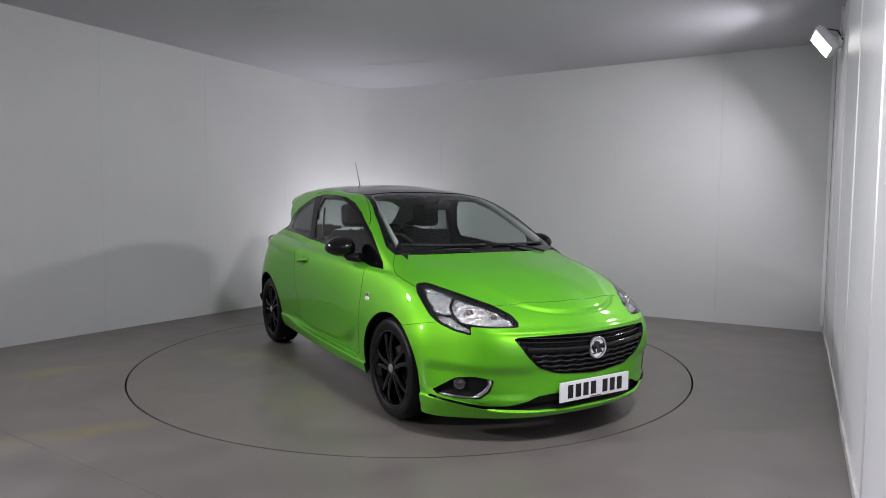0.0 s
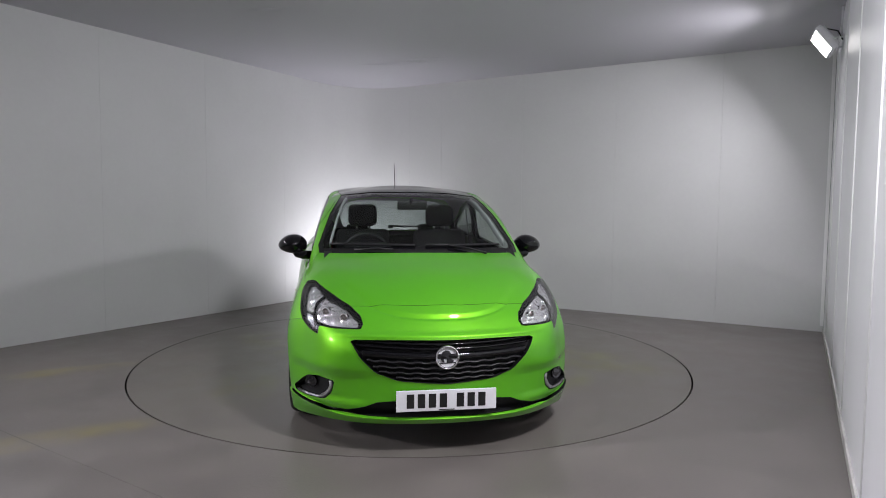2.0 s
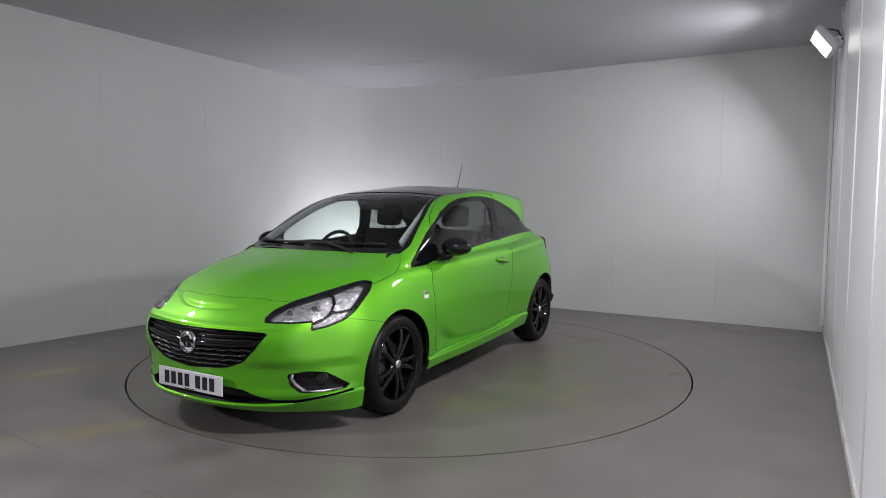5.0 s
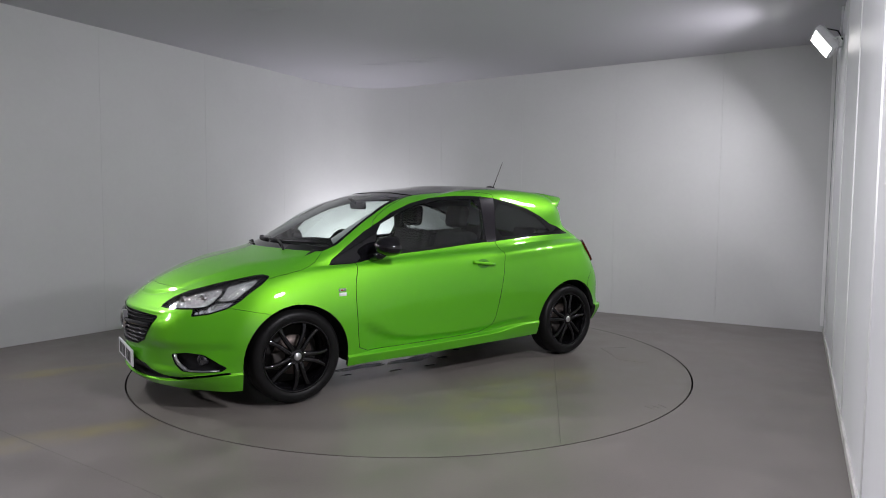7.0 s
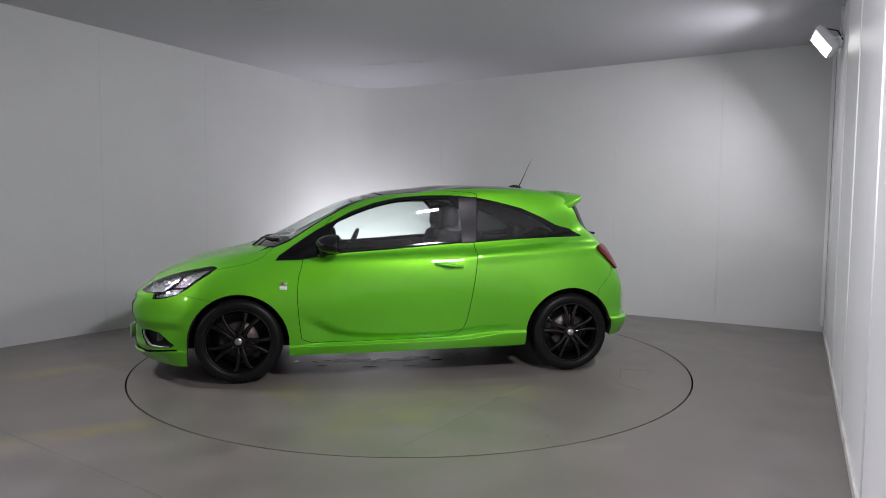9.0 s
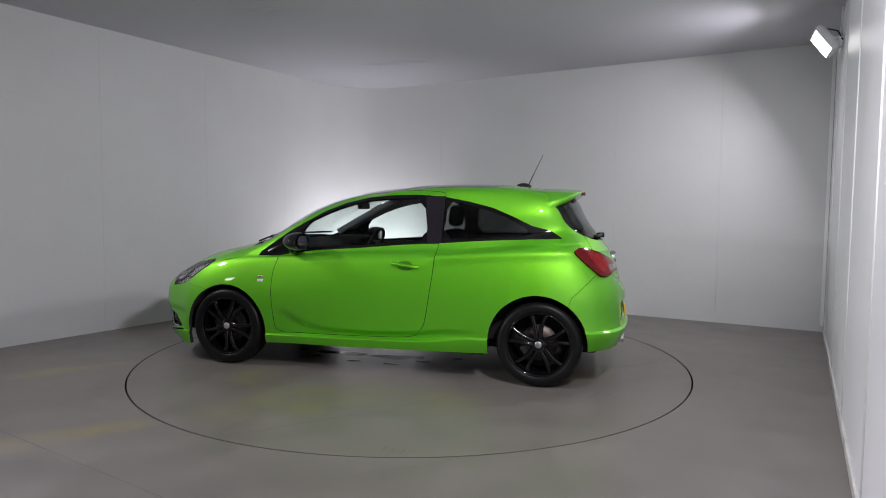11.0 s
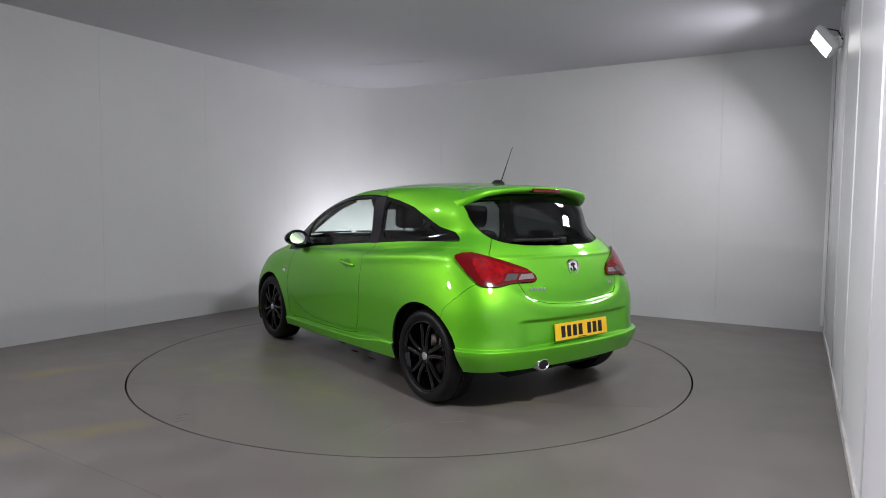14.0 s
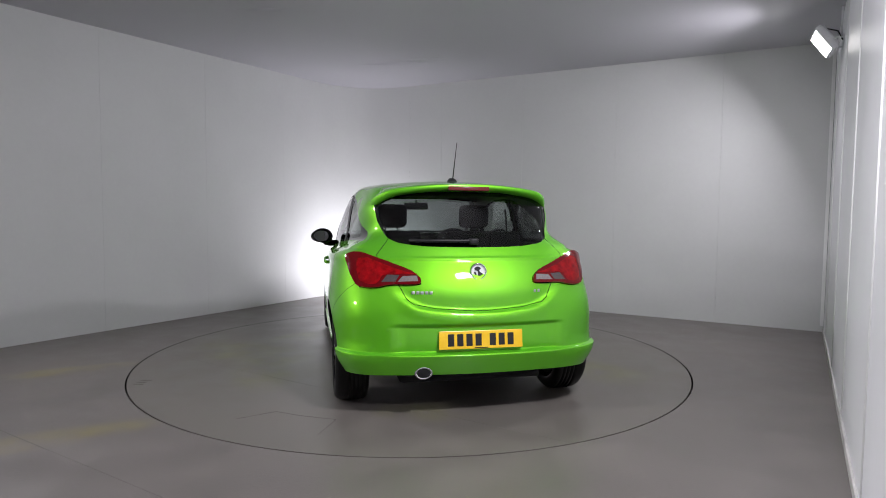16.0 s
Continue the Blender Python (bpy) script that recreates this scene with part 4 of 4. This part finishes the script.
def bar(z, wave, wide, thick, material, name, back=0.012):
    bm, pts, w = bmesh.new(), [], half_width(z)
    n = 61
    for i in range(n):
        y = -w + 2 * w * i / (n - 1)
        ph = (y / 0.085) % 1.0
        zz = z + 0.06 * (y * y) + wave * (min(1, max(-1, 3 * math.sin(2 * math.pi * ph))))
        pts.append(on_front(y, zz) - FWD * back)
    part(name, ribbon(bm, pts, FWD, wide, thick), material, grille)


for z in (.582, .560):
    bar(z, 0, .012, .012, M_BLACK, "slat", 0.018)
bar(.527, 0, .030, .02, M_BLACK, "slat", 0.008)
for z in (.492, .463, .435, .408):
    bar(z, 0.0026, .007, .02, M_GREYBAR, "wavy_slat", 0.010)


def round_badge(parent, at, facing, r):
    m = Matrix.Translation(at) @ (pose(0, 0, 0, 0, 0, -90) if facing > 0 else pose(0, 0, 0, 0, 0, 90))
    b = part("badge", lathe(bmesh.new(), [(r * .80, .004), (r * .84, .014), (r * .93, .017), (r, .010), (r, -.02)], 40), M_CHROME, parent, "round chrome badge", m=m)
    part("badge_ground", lathe(bmesh.new(), [(0, .007), (r * .5, .006), (r * .82, .003)], 32), M_EMBLEM, b)
    bm = bmesh.new()
    for q in ([(-.62, -.30), (-.22, -.52), (.08, -.50), (.02, -.12), (.16, .10), (.44, .16), (.52, .36), (.22, .60), (-.16, .56), (-.30, .30), (-.08, .22), (-.12, .0), (-.34, -.14)], [(.22, -.50), (.52, -.30), (.56, -.02), (.34, -.10)]):
        q = rounded(q, 1, 0.25)
        lo = [bm.verts.new((x * r, .004, z * r)) for x, z in q]
        hi = [bm.verts.new((x * r * .94, .012, z * r * .94)) for x, z in q]
        bm.faces.new(hi)
        for i in range(len(q)):
            bm.faces.new((lo[i], lo[(i + 1) % len(q)], hi[(i + 1) % len(q)], hi[i]))
    bmesh.ops.recalc_face_normals(bm, faces=bm.faces)
    part("emblem", bm, M_DARKCHROME, b, smooth=False)


round_badge(fb, on_front(0, .521) - FWD * 0.010, 1, .062)
round_badge(tailgate, on_rear(0, .894) - FWD * 0.004, -1, .052)


# number plates, their characters as plain bars
def plate(parent, x, z, facing, m, lean):
    t = Matrix.Translation((x, 0, z)) @ pose(0, 0, 0, 0, lean, 0) @ (pose(0, 0, 0, 0, 0, 90) if facing > 0 else pose(0, 0, 0, 0, 0, -90))
    p = part("number_plate", box(bmesh.new(), -.258, .258, -.005, .005, -.054, .054, 0.003), m, parent, "white front plate" if facing > 0 else "yellow rear plate", False, t)
    for x0 in (-.186, -.130, -.074, -.018, .070, .126, .182):
        part("character_bar", box(bmesh.new(), x0 - .019, x0 + .019, -.0065, -.004, -.036, .036, 0.0005), M_INK, p, smooth=False)
    part("maker_bar", box(bmesh.new(), -.04, .04, -.0062, -.004, -.050, -.045), M_INK, p, smooth=False)


plate(fb, 2.128, .300, 1, M_WHITEPLATE, 0)
plate(rb, -1.866, .495, -1, M_YELLOWPLATE, 7)

# fog lamps and their silver trim
for s, rec in zip((1, -1), fogs):
    c = on_front(.690, .338) - FWD * 0.02
    t = Matrix.Translation((c.x, c.y * s, c.z)) @ pose(0, 0, 0, 0, 0, -90 + 22 * s)
    part("fog_lamp", lathe(bmesh.new(), [(0, .006), (.018, .005), (.026, .0), (.03, .006), (.034, .002), (.036, -.03)], 28), M_FOG, rec, "round fog lamp", m=t)
    tilt = (FWD + Vector((0, .5 * s, 0))).normalized()
    trim = None
    for way, wide in ((((.585, .370), (.582, .345), (.594, .315), (.612, .291), (.634, .276)), .022), (((.622, .277), (.66, .270), (.71, .269), (.765, .274)), .010)):
        pts = [on_front(y, z) for y, z in way]
        bm = ribbon(bmesh.new(), [Vector((p.x - 0.006, p.y * s, p.z)) for p in pts], tilt, wide, .010)
        part("fog_trim", bm, M_SILVER, rec, "satin silver surround")

# bulbs and bezels inside the headlights
def on_lamp(u, z, depth):
    n = Vector((1, 1, 0)).normalized()
    hit = C.tree.ray_cast(Vector((u / 2, -u / 2, z)) + n * 4, -n)[0]
    return hit - n * depth


for s, h in zip((1, -1), heads):
    for u, z, r in ((1.17, .705, .024), (1.36, .688, .022)):
        c = on_lamp(u, z, .030)
        m = Matrix.Translation((c.x, c.y * s, c.z)) @ pose(0, 0, 0, 0, 0, -90 + 25 * s)
        part("bulb_ring", lathe(bmesh.new(), [(r * .7, .004), (r * .8, .012), (r, .014), (r * 1.1, .006), (r * 1.12, -.01)], 24), M_CHROME, h, m=m)
        part("bulb", lathe(bmesh.new(), [(0, .012), (r * .4, .009), (r * .72, .0)], 20), M_CLEAR, h, m=m)

# door mirrors, handles, side badges
for s, d in zip((1, -1), doors):
    arm = bmesh.new()
    tube(arm, [on_side(.68, .935, s) - Vector((0, .01 * s, 0)), Vector((.672, .80 * s, .936)), Vector((.655, .835 * s, .945)), Vector((.63, .855 * s, .975))], .030, 14, r1=.036)
    m = part("door_mirror", arm, M_BLACK, d, "gloss black door mirror")
    bm = bmesh.new()
    bmesh.ops.create_uvsphere(bm, u_segments=32, v_segments=20, radius=1)
    for v in bm.verts:
        x, y, z = v.co
        y2 = y * (1 - 0.12 * x)
        if x < -0.35:
            x = -0.35 - (x + 0.35) * 0.12
        v.co = (x * .122, y2 * .102, z * .070 * (1 - .12 * y * s) + .010 * (1 - y * y))
    shell = part("mirror_shell", bm, M_BLACK, m, m=pose(.592, s * .876, 1.000, 0, 0, -8 * s))
    bm = bmesh.new()
    vs = [bm.verts.new((-.0478, .066 * math.cos(a) * (abs(math.cos(a)) ** -0.25 if abs(math.cos(a)) > .01 else 1), .048 * math.sin(a) + .008)) for a in [2 * math.pi * k / 28 for k in range(28)]]
    bm.faces.new(vs)
    bmesh.ops.recalc_face_normals(bm, faces=bm.faces)
    part("mirror_glass", bm, M_MIRROR, m, m=pose(.592, s * .876, 1.000, 0, 0, -8 * s))
    # handle
    c = on_side(-.27, .850, s)
    bm = bmesh.new()
    pts = [on_side(-.27 + x, .850 + .012 * (x / .1), s) + Vector((0, s * (.004 + .022 * (1 - (abs(x) / .105) ** 4)), 0)) for x in [-.105 + .21 * k / 16 for k in range(17)]]
    ribbon(bm, pts, Vector((0, s, 0)), .026, .014)
    part("door_handle", bm, M_PAINT, d, "body-coloured pull handle")
    # flat disc on the skin, its darker green painting the hollow's shade
    bm = bmesh.new()
    n = 24
    mid = bm.verts.new(on_side(-.27, .85, s) + Vector((0, .0012 * s, 0)))
    ring = [bm.verts.new(on_side(-.265 + .060 * math.cos(2 * math.pi * k / n), .848 + .036 * math.sin(2 * math.pi * k / n), s) + Vector((0, .0012 * s, 0))) for k in range(n)]
    for k in range(n):
        bm.faces.new((mid, ring[k], ring[(k + 1) % n]) if s < 0 else (mid, ring[(k + 1) % n], ring[k]))
    part("cup_shade_disc", bm, M_CUP_SHADE, d)
    for z, mm, h in ((.722, M_REDBADGE, .011), (.693, M_EMBLEM, .013)):
        bm = bmesh.new()
        ribbon(bm, [on_side(.94 + x, z, s) + Vector((0, s * .002, 0)) for x in (-.026, -.01, .01, .026)], Vector((0, s, 0)), h * 2, .004)
        b = part("side_badge", bm, M_EMBLEM if mm is M_EMBLEM else M_SILVER, body)
        if mm is M_REDBADGE:
            bm = bmesh.new()
            ribbon(bm, [on_side(.94 + x, z, s) + Vector((0, s * .005, 0)) for x in (-.004, .004, .012)], Vector((0, s, 0)), h * 0.9, .002)
            part("badge_mark", bm, mm, b)

# spoiler
bm = bmesh.new()
secs = []
for k in range(41):
    y = -.605 + 1.21 * k / 40
    a = abs(y) / .605
    lead = on_top(-1.22 + .02 * a, min(abs(y), .52))
    top0 = Vector((-1.20, y, lead.z + .001 - .09 * max(0, a - .86) / .14))
    edge = Vector((-1.535 + .115 * a ** 3 + .10 * max(0, (a - .8) / .2) ** 2, y, 1.425 - .055 * a ** 2 - .045 * max(0, (a - .75) / .25) ** 2))
    mid = (top0 + edge) / 2 + UP * (.012 * (1 - a * a))
    thick = .030 + .025 * a ** 4
    und = Vector((-1.33, y * .985, edge.z - thick - .018))
    secs.append([bm.verts.new(p) for p in (top0, mid, edge + Vector((.012, 0, .004)), edge, edge + Vector((.012, 0, -thick * .8)), und)])
for a, b in zip(secs, secs[1:]):
    for i in range(6):
        bm.faces.new((a[i], b[i], b[(i + 1) % 6], a[(i + 1) % 6]))
bm.faces.new(secs[0])
bm.faces.new(secs[-1][::-1])
bmesh.ops.recalc_face_normals(bm, faces=bm.faces)
spoiler = part("spoiler", bm, M_PAINT, tailgate, "green roof spoiler")
part("brake_light", box(bmesh.new(), -1.545, -1.50, -.135, .135, 1.388, 1.414, 0.004), M_BRAKELIGHT, spoiler, "high dark red brake light")

# aerial
base = on_top(-1.068, 0)
a = part("aerial", tube(bmesh.new(), [base + Vector((-.01, 0, .02)), Vector((-1.193, 0, 1.726))], .0042, 8, r1=.002), M_SATIN, car, "thin black roof aerial")
bm = bmesh.new()
bmesh.ops.create_uvsphere(bm, u_segments=20, v_segments=12, radius=1)
for v in bm.verts:
    v.co = (v.co.x * .065, v.co.y * .032 * (1 - .4 * v.co.x), max(v.co.z, -.3) * .030)
part("aerial_base", bm, M_SATIN, a, m=Matrix.Translation(base + Vector((.03, 0, .002))))

# wipers
def wiper(pts, parent, name="wiper", r=.011):
    part(name, ribbon(bmesh.new(), pts, UP, r * 2, .016), M_SATIN, parent, "black wiper")


for y0, y1 in ((-.05, -.60), (.55, .02)):
    wiper([on_top(1.13 - .16 * (abs(y) / .6) ** 2, y) + UP * (.005) for y in np.linspace(y0, y1, 9)], car)
for y in (-.2, .42):
    part("wiper_arm", tube(bmesh.new(), [on_top(1.19, y) + UP * .01, on_top(1.16, y - .1) + UP * .014, on_top(1.13, y - .25) + UP * .012], .008, 8), M_SATIN, car)
wiper([on_rear(y, 1.075) + Vector((-.022, 0, 0)) for y in np.linspace(.40, -.02, 8)], tailgate, "rear_wiper", .013)
part("wiper_pivot", box(bmesh.new(), -.03, .03, -.025, .03, -.02, .02, .008), M_SATIN, tailgate, m=Matrix.Translation(on_rear(0, 1.07) - FWD * .014))

# exhaust tip
bm = bmesh.new()
lathe(bm, [(.030, -.03), (.031, .028), (.036, .034), (.041, .03), (.041, -.12)], 32)
bmesh.ops.scale(bm, vec=(1.3, 1, .9), verts=bm.verts)
bmesh.ops.recalc_face_normals(bm, faces=bm.faces)
ex = part("exhaust_tip", bm, M_CHROME, car, "oval chrome exhaust tip", m=pose(-1.824, .345, .302, 0, 0, 90))
# dark disc just inside the mouth, in place of the shade within the pipe
bm = lathe(bmesh.new(), [(0.0005, .029), (.031, .029)], 24)
bmesh.ops.scale(bm, vec=(1.3, 1, .9), verts=bm.verts)
part("bore_shade", bm, M_INNER, ex, smooth=False)
# tailgate lettering as plain bars, and the ridge under the window
for y0, n, w in ((.40, 5, .020), (-.36, 2, .014)):
    for k in range(n):
        p = on_rear(y0 - k * .026, .772)
        part("letter_bar", box(bmesh.new(), p.x - .004, p.x + .002, p.y - w / 2, p.y + w / 2, p.z - .009, p.z + .009, .001), M_SILVER, tailgate)

# ---- car: cabin ----
def cushion(bm, x0, x1, y0, y1, z0, z1, bev, m=None):
    return box(bm, x0, x1, y0, y1, z0, z1, bev, m, 4)


for s in (1, -1):
    y = s * .345
    seat = part("front_seat", cushion(bmesh.new(), -.28, .22, y - .24, y + .24, .36, .54, .06), M_CLOTH, car, "dark cloth front seat")
    part("backrest", cushion(bmesh.new(), -.07, .07, -.235, .235, 0, .62, .05), M_CLOTH, seat, m=pose(-.24, y, .48, 0, -14, 0))
    part("head_restraint", cushion(bmesh.new(), -.05, .05, -.125, .125, 0, .19, .045), M_CLOTH, seat, m=pose(-.375, y, 1.115, 0, -6, 0))
    for k in (-.05, .05):
        part("restraint_post", tube(bmesh.new(), [(-.385, y + k, 1.05), (-.375, y + k, 1.14)], .007, 8), M_CHROME, seat)
    part("door_card", box(bmesh.new(), -.45, .80, s * .70 - .02, s * .70 + .02, .30, .955, .01, pose(0, 0, 0)), M_INNER, car)
    part("rear_side_card", box(bmesh.new(), -1.35, -.46, s * .655 - .02, s * .655 + .02, .30, 1.02, .01), M_INNER, car)
bench = part("rear_bench", cushion(bmesh.new(), -.98, -.52, -.62, .62, .34, .52, .05), M_CLOTH, car, "dark cloth rear bench")
part("rear_backrest", cushion(bmesh.new(), -.07, .07, -.62, .62, 0, .56, .05), M_CLOTH, bench, m=pose(-.98, 0, .46, 0, -17, 0))
for y in (-.36, .36):
    part("rear_head_restraint", cushion(bmesh.new(), -.04, .04, -.12, .12, 0, .13, .035), M_CLOTH, bench, m=pose(-1.135, y, .985, 0, -10, 0))
part("parcel_shelf", box(bmesh.new(), -1.58, -1.17, -.58, .58, .90, .93, .008), M_INNER, car)
bm = bmesh.new()
prof = [(1.16, .93), (1.05, .985), (.80, .985), (.62, .965), (.52, .90), (.50, .78), (.62, .62), (.7, .45), (1.16, .45)]
L, Rr = ([bm.verts.new((x, y, z)) for x, z in prof] for y in (.64, -.64))
for i in range(len(prof)):
    bm.faces.new((L[i], L[(i + 1) % len(prof)], Rr[(i + 1) % len(prof)], Rr[i]))
bm.faces.new(L[::-1])
bm.faces.new(Rr)
bmesh.ops.recalc_face_normals(bm, faces=bm.faces)
dash = part("dashboard", bm, M_INNER, car, "dark moulded dashboard", False)
part("instrument_hood", cushion(bmesh.new(), .50, .80, -.52, -.18, .95, 1.015, .03), M_INNER, dash)
part("centre_console", box(bmesh.new(), -.1, .62, -.1, .1, .3, .62, .03), M_INNER, car)
bm = bmesh.new()
tube(bm, [(0, .175 * math.cos(a), .175 * math.sin(a)) for a in [2 * math.pi * k / 40 for k in range(40)]], .015, 10, True)
box(bm, -.02, .03, -.06, .06, -.06, .05, .02)
for a in (0, 180, 270):
    q = Matrix.Rotation(radians(a), 4, "X")
    box(bm, -.008, .012, .04, .17, -.018, .012, .004, q)
part("steering_wheel", bm, M_SATIN, car, "black steering wheel", m=pose(.42, -.345, .915, 0, -24, 0))
part("column", tube(bmesh.new(), [(.44, -.345, .91), (.62, -.345, .84)], .04, 12), M_INNER, car)
part("rear_view_mirror", cushion(bmesh.new(), -.015, .02, -.115, .115, -.033, .033, .014), M_SATIN, car, "black cabin mirror", m=pose(.385, .01, 1.295, 0, 8, 0))
part("mirror_stalk", tube(bmesh.new(), [(.40, 0, 1.31), (.45, 0, 1.345)], .012, 8), M_SATIN, car)
for s in (1, -1):
    part("seat_belt", ribbon(bmesh.new(), [Vector((-.44, s * .60, 1.27)), Vector((-.43, s * .62, 1.1)), Vector((-.40, s * .63, .9))], Vector((0, -s, 0)), .045, .003), M_SATIN, car)
for s in (1, -1):
    pts = [Vector((x, s * y, z)) for x, y, z in ((.90, .605, 1.03), (.60, .560, 1.19), (.40, .525, 1.285), (.22, .485, 1.345))]
    part("pillar_trim", ribbon(bmesh.new(), pts, Vector((.3, -.8 * s, -.3)).normalized(), .06, .012), M_TRIMGREY, car, "light grey inner pillar trim")

# ---- room fittings ----
tagged(scratch(None, ((-4.2, -.71), (-2.145, -1.983), (-1.6, -2.32), (-.971, -2.712), (.1, -3.37)), 0.004, M_SCUFF, "floor_joint"), "thin dark joint in the floor sheet", "floor joint", kind="structure")
# white corner post and skirting of the partition
inn = -OUT_P
bm = bmesh.new()
slab(bm, FAR - DB * 0.036 - OUT_B * 0.012, FAR - DB * 0.004 - OUT_B * 0.012, 0.066, CEIL - 0.001, 0.0115, OUT_B)
tagged(part("corner_post", bm, M_TRIM, smooth=False), "narrow white cover strip in the wall corner", "trim", kind="structure")
# rounded beads over the joints of the partition
for d in PANELS_P[1:-1]:
    q = FAR + DP * d
    bm = bmesh.new()
    tube(bm, [Vector((q.x, q.y, 0.057)), Vector((q.x, q.y, CEIL - 0.002))], 0.007, 10)
    part("joint_bead", bm, M_TRIM, wall_east, "white bead over the panel joint")
bm = bmesh.new()
slab(bm, FAR + DP * 0.02 + inn * 0.012, FAR + DP * 10.9 + inn * 0.012, 0.001, 0.055, 0.0115, OUT_P)
tagged(part("baseboard", bm, M_WOOD, smooth=False), "low worn skirting strip along the partition", "skirting", kind="structure")
# ceiling creases: shallow folds pressed into the sheet
for (x, y), l, deg in (((-.45, 2.33), .75, -10), ((-.2, 2.22), .9, -8), ((.0, 2.05), .6, -12), ((-1.36, .3), .5, -6)):
    bm = bmesh.new()
    n = 16
    rows = []
    for k in range(n + 1):
        u = (k / n - .5) * l
        h = .022 * math.sin(math.pi * k / n)
        rows.append([bm.verts.new((u, w, z)) for w, z in ((-.035, 0), (-.012, -h), (.012, -h * .6), (.035, 0))])
    for a, b in zip(rows, rows[1:]):
        for i in range(3):
            bm.faces.new((a[i], b[i], b[i + 1], a[i + 1]))
    bmesh.ops.recalc_face_normals(bm, faces=bm.faces)
    tagged(part("ceiling_crease", bm, M_CEIL, m=pose(x, y, CEIL - .001, 0, 0, deg)), "soft crease in the ceiling sheet", "crease", kind="structure")


# ---- floodlights ----
def floodlight(mount, out, aim, cable=True):
    """A wall-mounted rectangular LED floodlight: bracket on the wall, tilted housing, glowing face."""
    root = empty("floodlight", Matrix.Translation(mount))
    tagged(root, "white rectangular floodlight on a wall bracket, switched on", "floodlight", group="floodlights on the walls")
    c = out * 0.17
    turn = look(c, aim - mount)                    # looks along -z
    m = turn
    part("housing", box(bmesh.new(), -.185, .185, -.120, .120, 0, .055, .014), M_LAMPBODY, root, "white metal housing", False, m)
    part("face", box(bmesh.new(), -.164, .164, -.100, .100, -.004, .004, .002), M_LED, root, "glowing diffuser", False, m)
    for k in range(5):
        part("fin", box(bmesh.new(), -.14 + k * .066, -.132 + k * .066, -.10, .10, .055, .078, .001), M_LAMPBODY, root, smooth=False, m=m)
    side = Vector((-out.y, out.x, 0))
    for s in (1, -1):
        e = m @ Vector((s * .192, 0, .03))
        part("bracket_arm", ribbon(bmesh.new(), [Vector(side * s * .18), Vector(side * s * .20 + out * .07), e], UP, .034, .007), M_LAMPBODY, root)
    bm = bmesh.new()
    ribbon(bm, [side * -.2 + out * .006, side * .2 + out * .006], out, .05, .008)
    part("wall_plate", bm, M_LAMPBODY, root)
    if cable:
        part("cable", tube(bmesh.new(), [m @ Vector((0, .03, .07)), m @ Vector((.03, .12, .09)), out * .05 + UP * .10, out * .012 + UP * .02], .006, 8), M_CABLE, root, "black cable")
        part("supply_cable", tube(bmesh.new(), [out * .02 + UP * .05, out * .025 + UP * .14 + side * .02, out * .02 + Vector((0, 0, CEIL - mount.z))], .008, 8), M_LAMPBODY, root, "white supply cable")
    return root, m


for (at, out, aim, power, spread, name) in FLOODS:
    root, m = floodlight(at, out, aim)
    ob = area("lamp_" + name, at + m.translation - (m.to_3x3() @ UP) * .008, aim, .328, .20, power, LAMP_TINT, spread)


def motions():
    """The table turns, with the car on it."""
    walk(table, [(t, pose(0, 0, 0, 0, 0, a)) for t, a in TURN])
    c = Vector((*CAR_AT, 0))
    walk(car, [(t, pose(*(Matrix.Rotation(radians(a), 4, "Z") @ c), 0, 0, a)) for t, a in TURN])


motions()
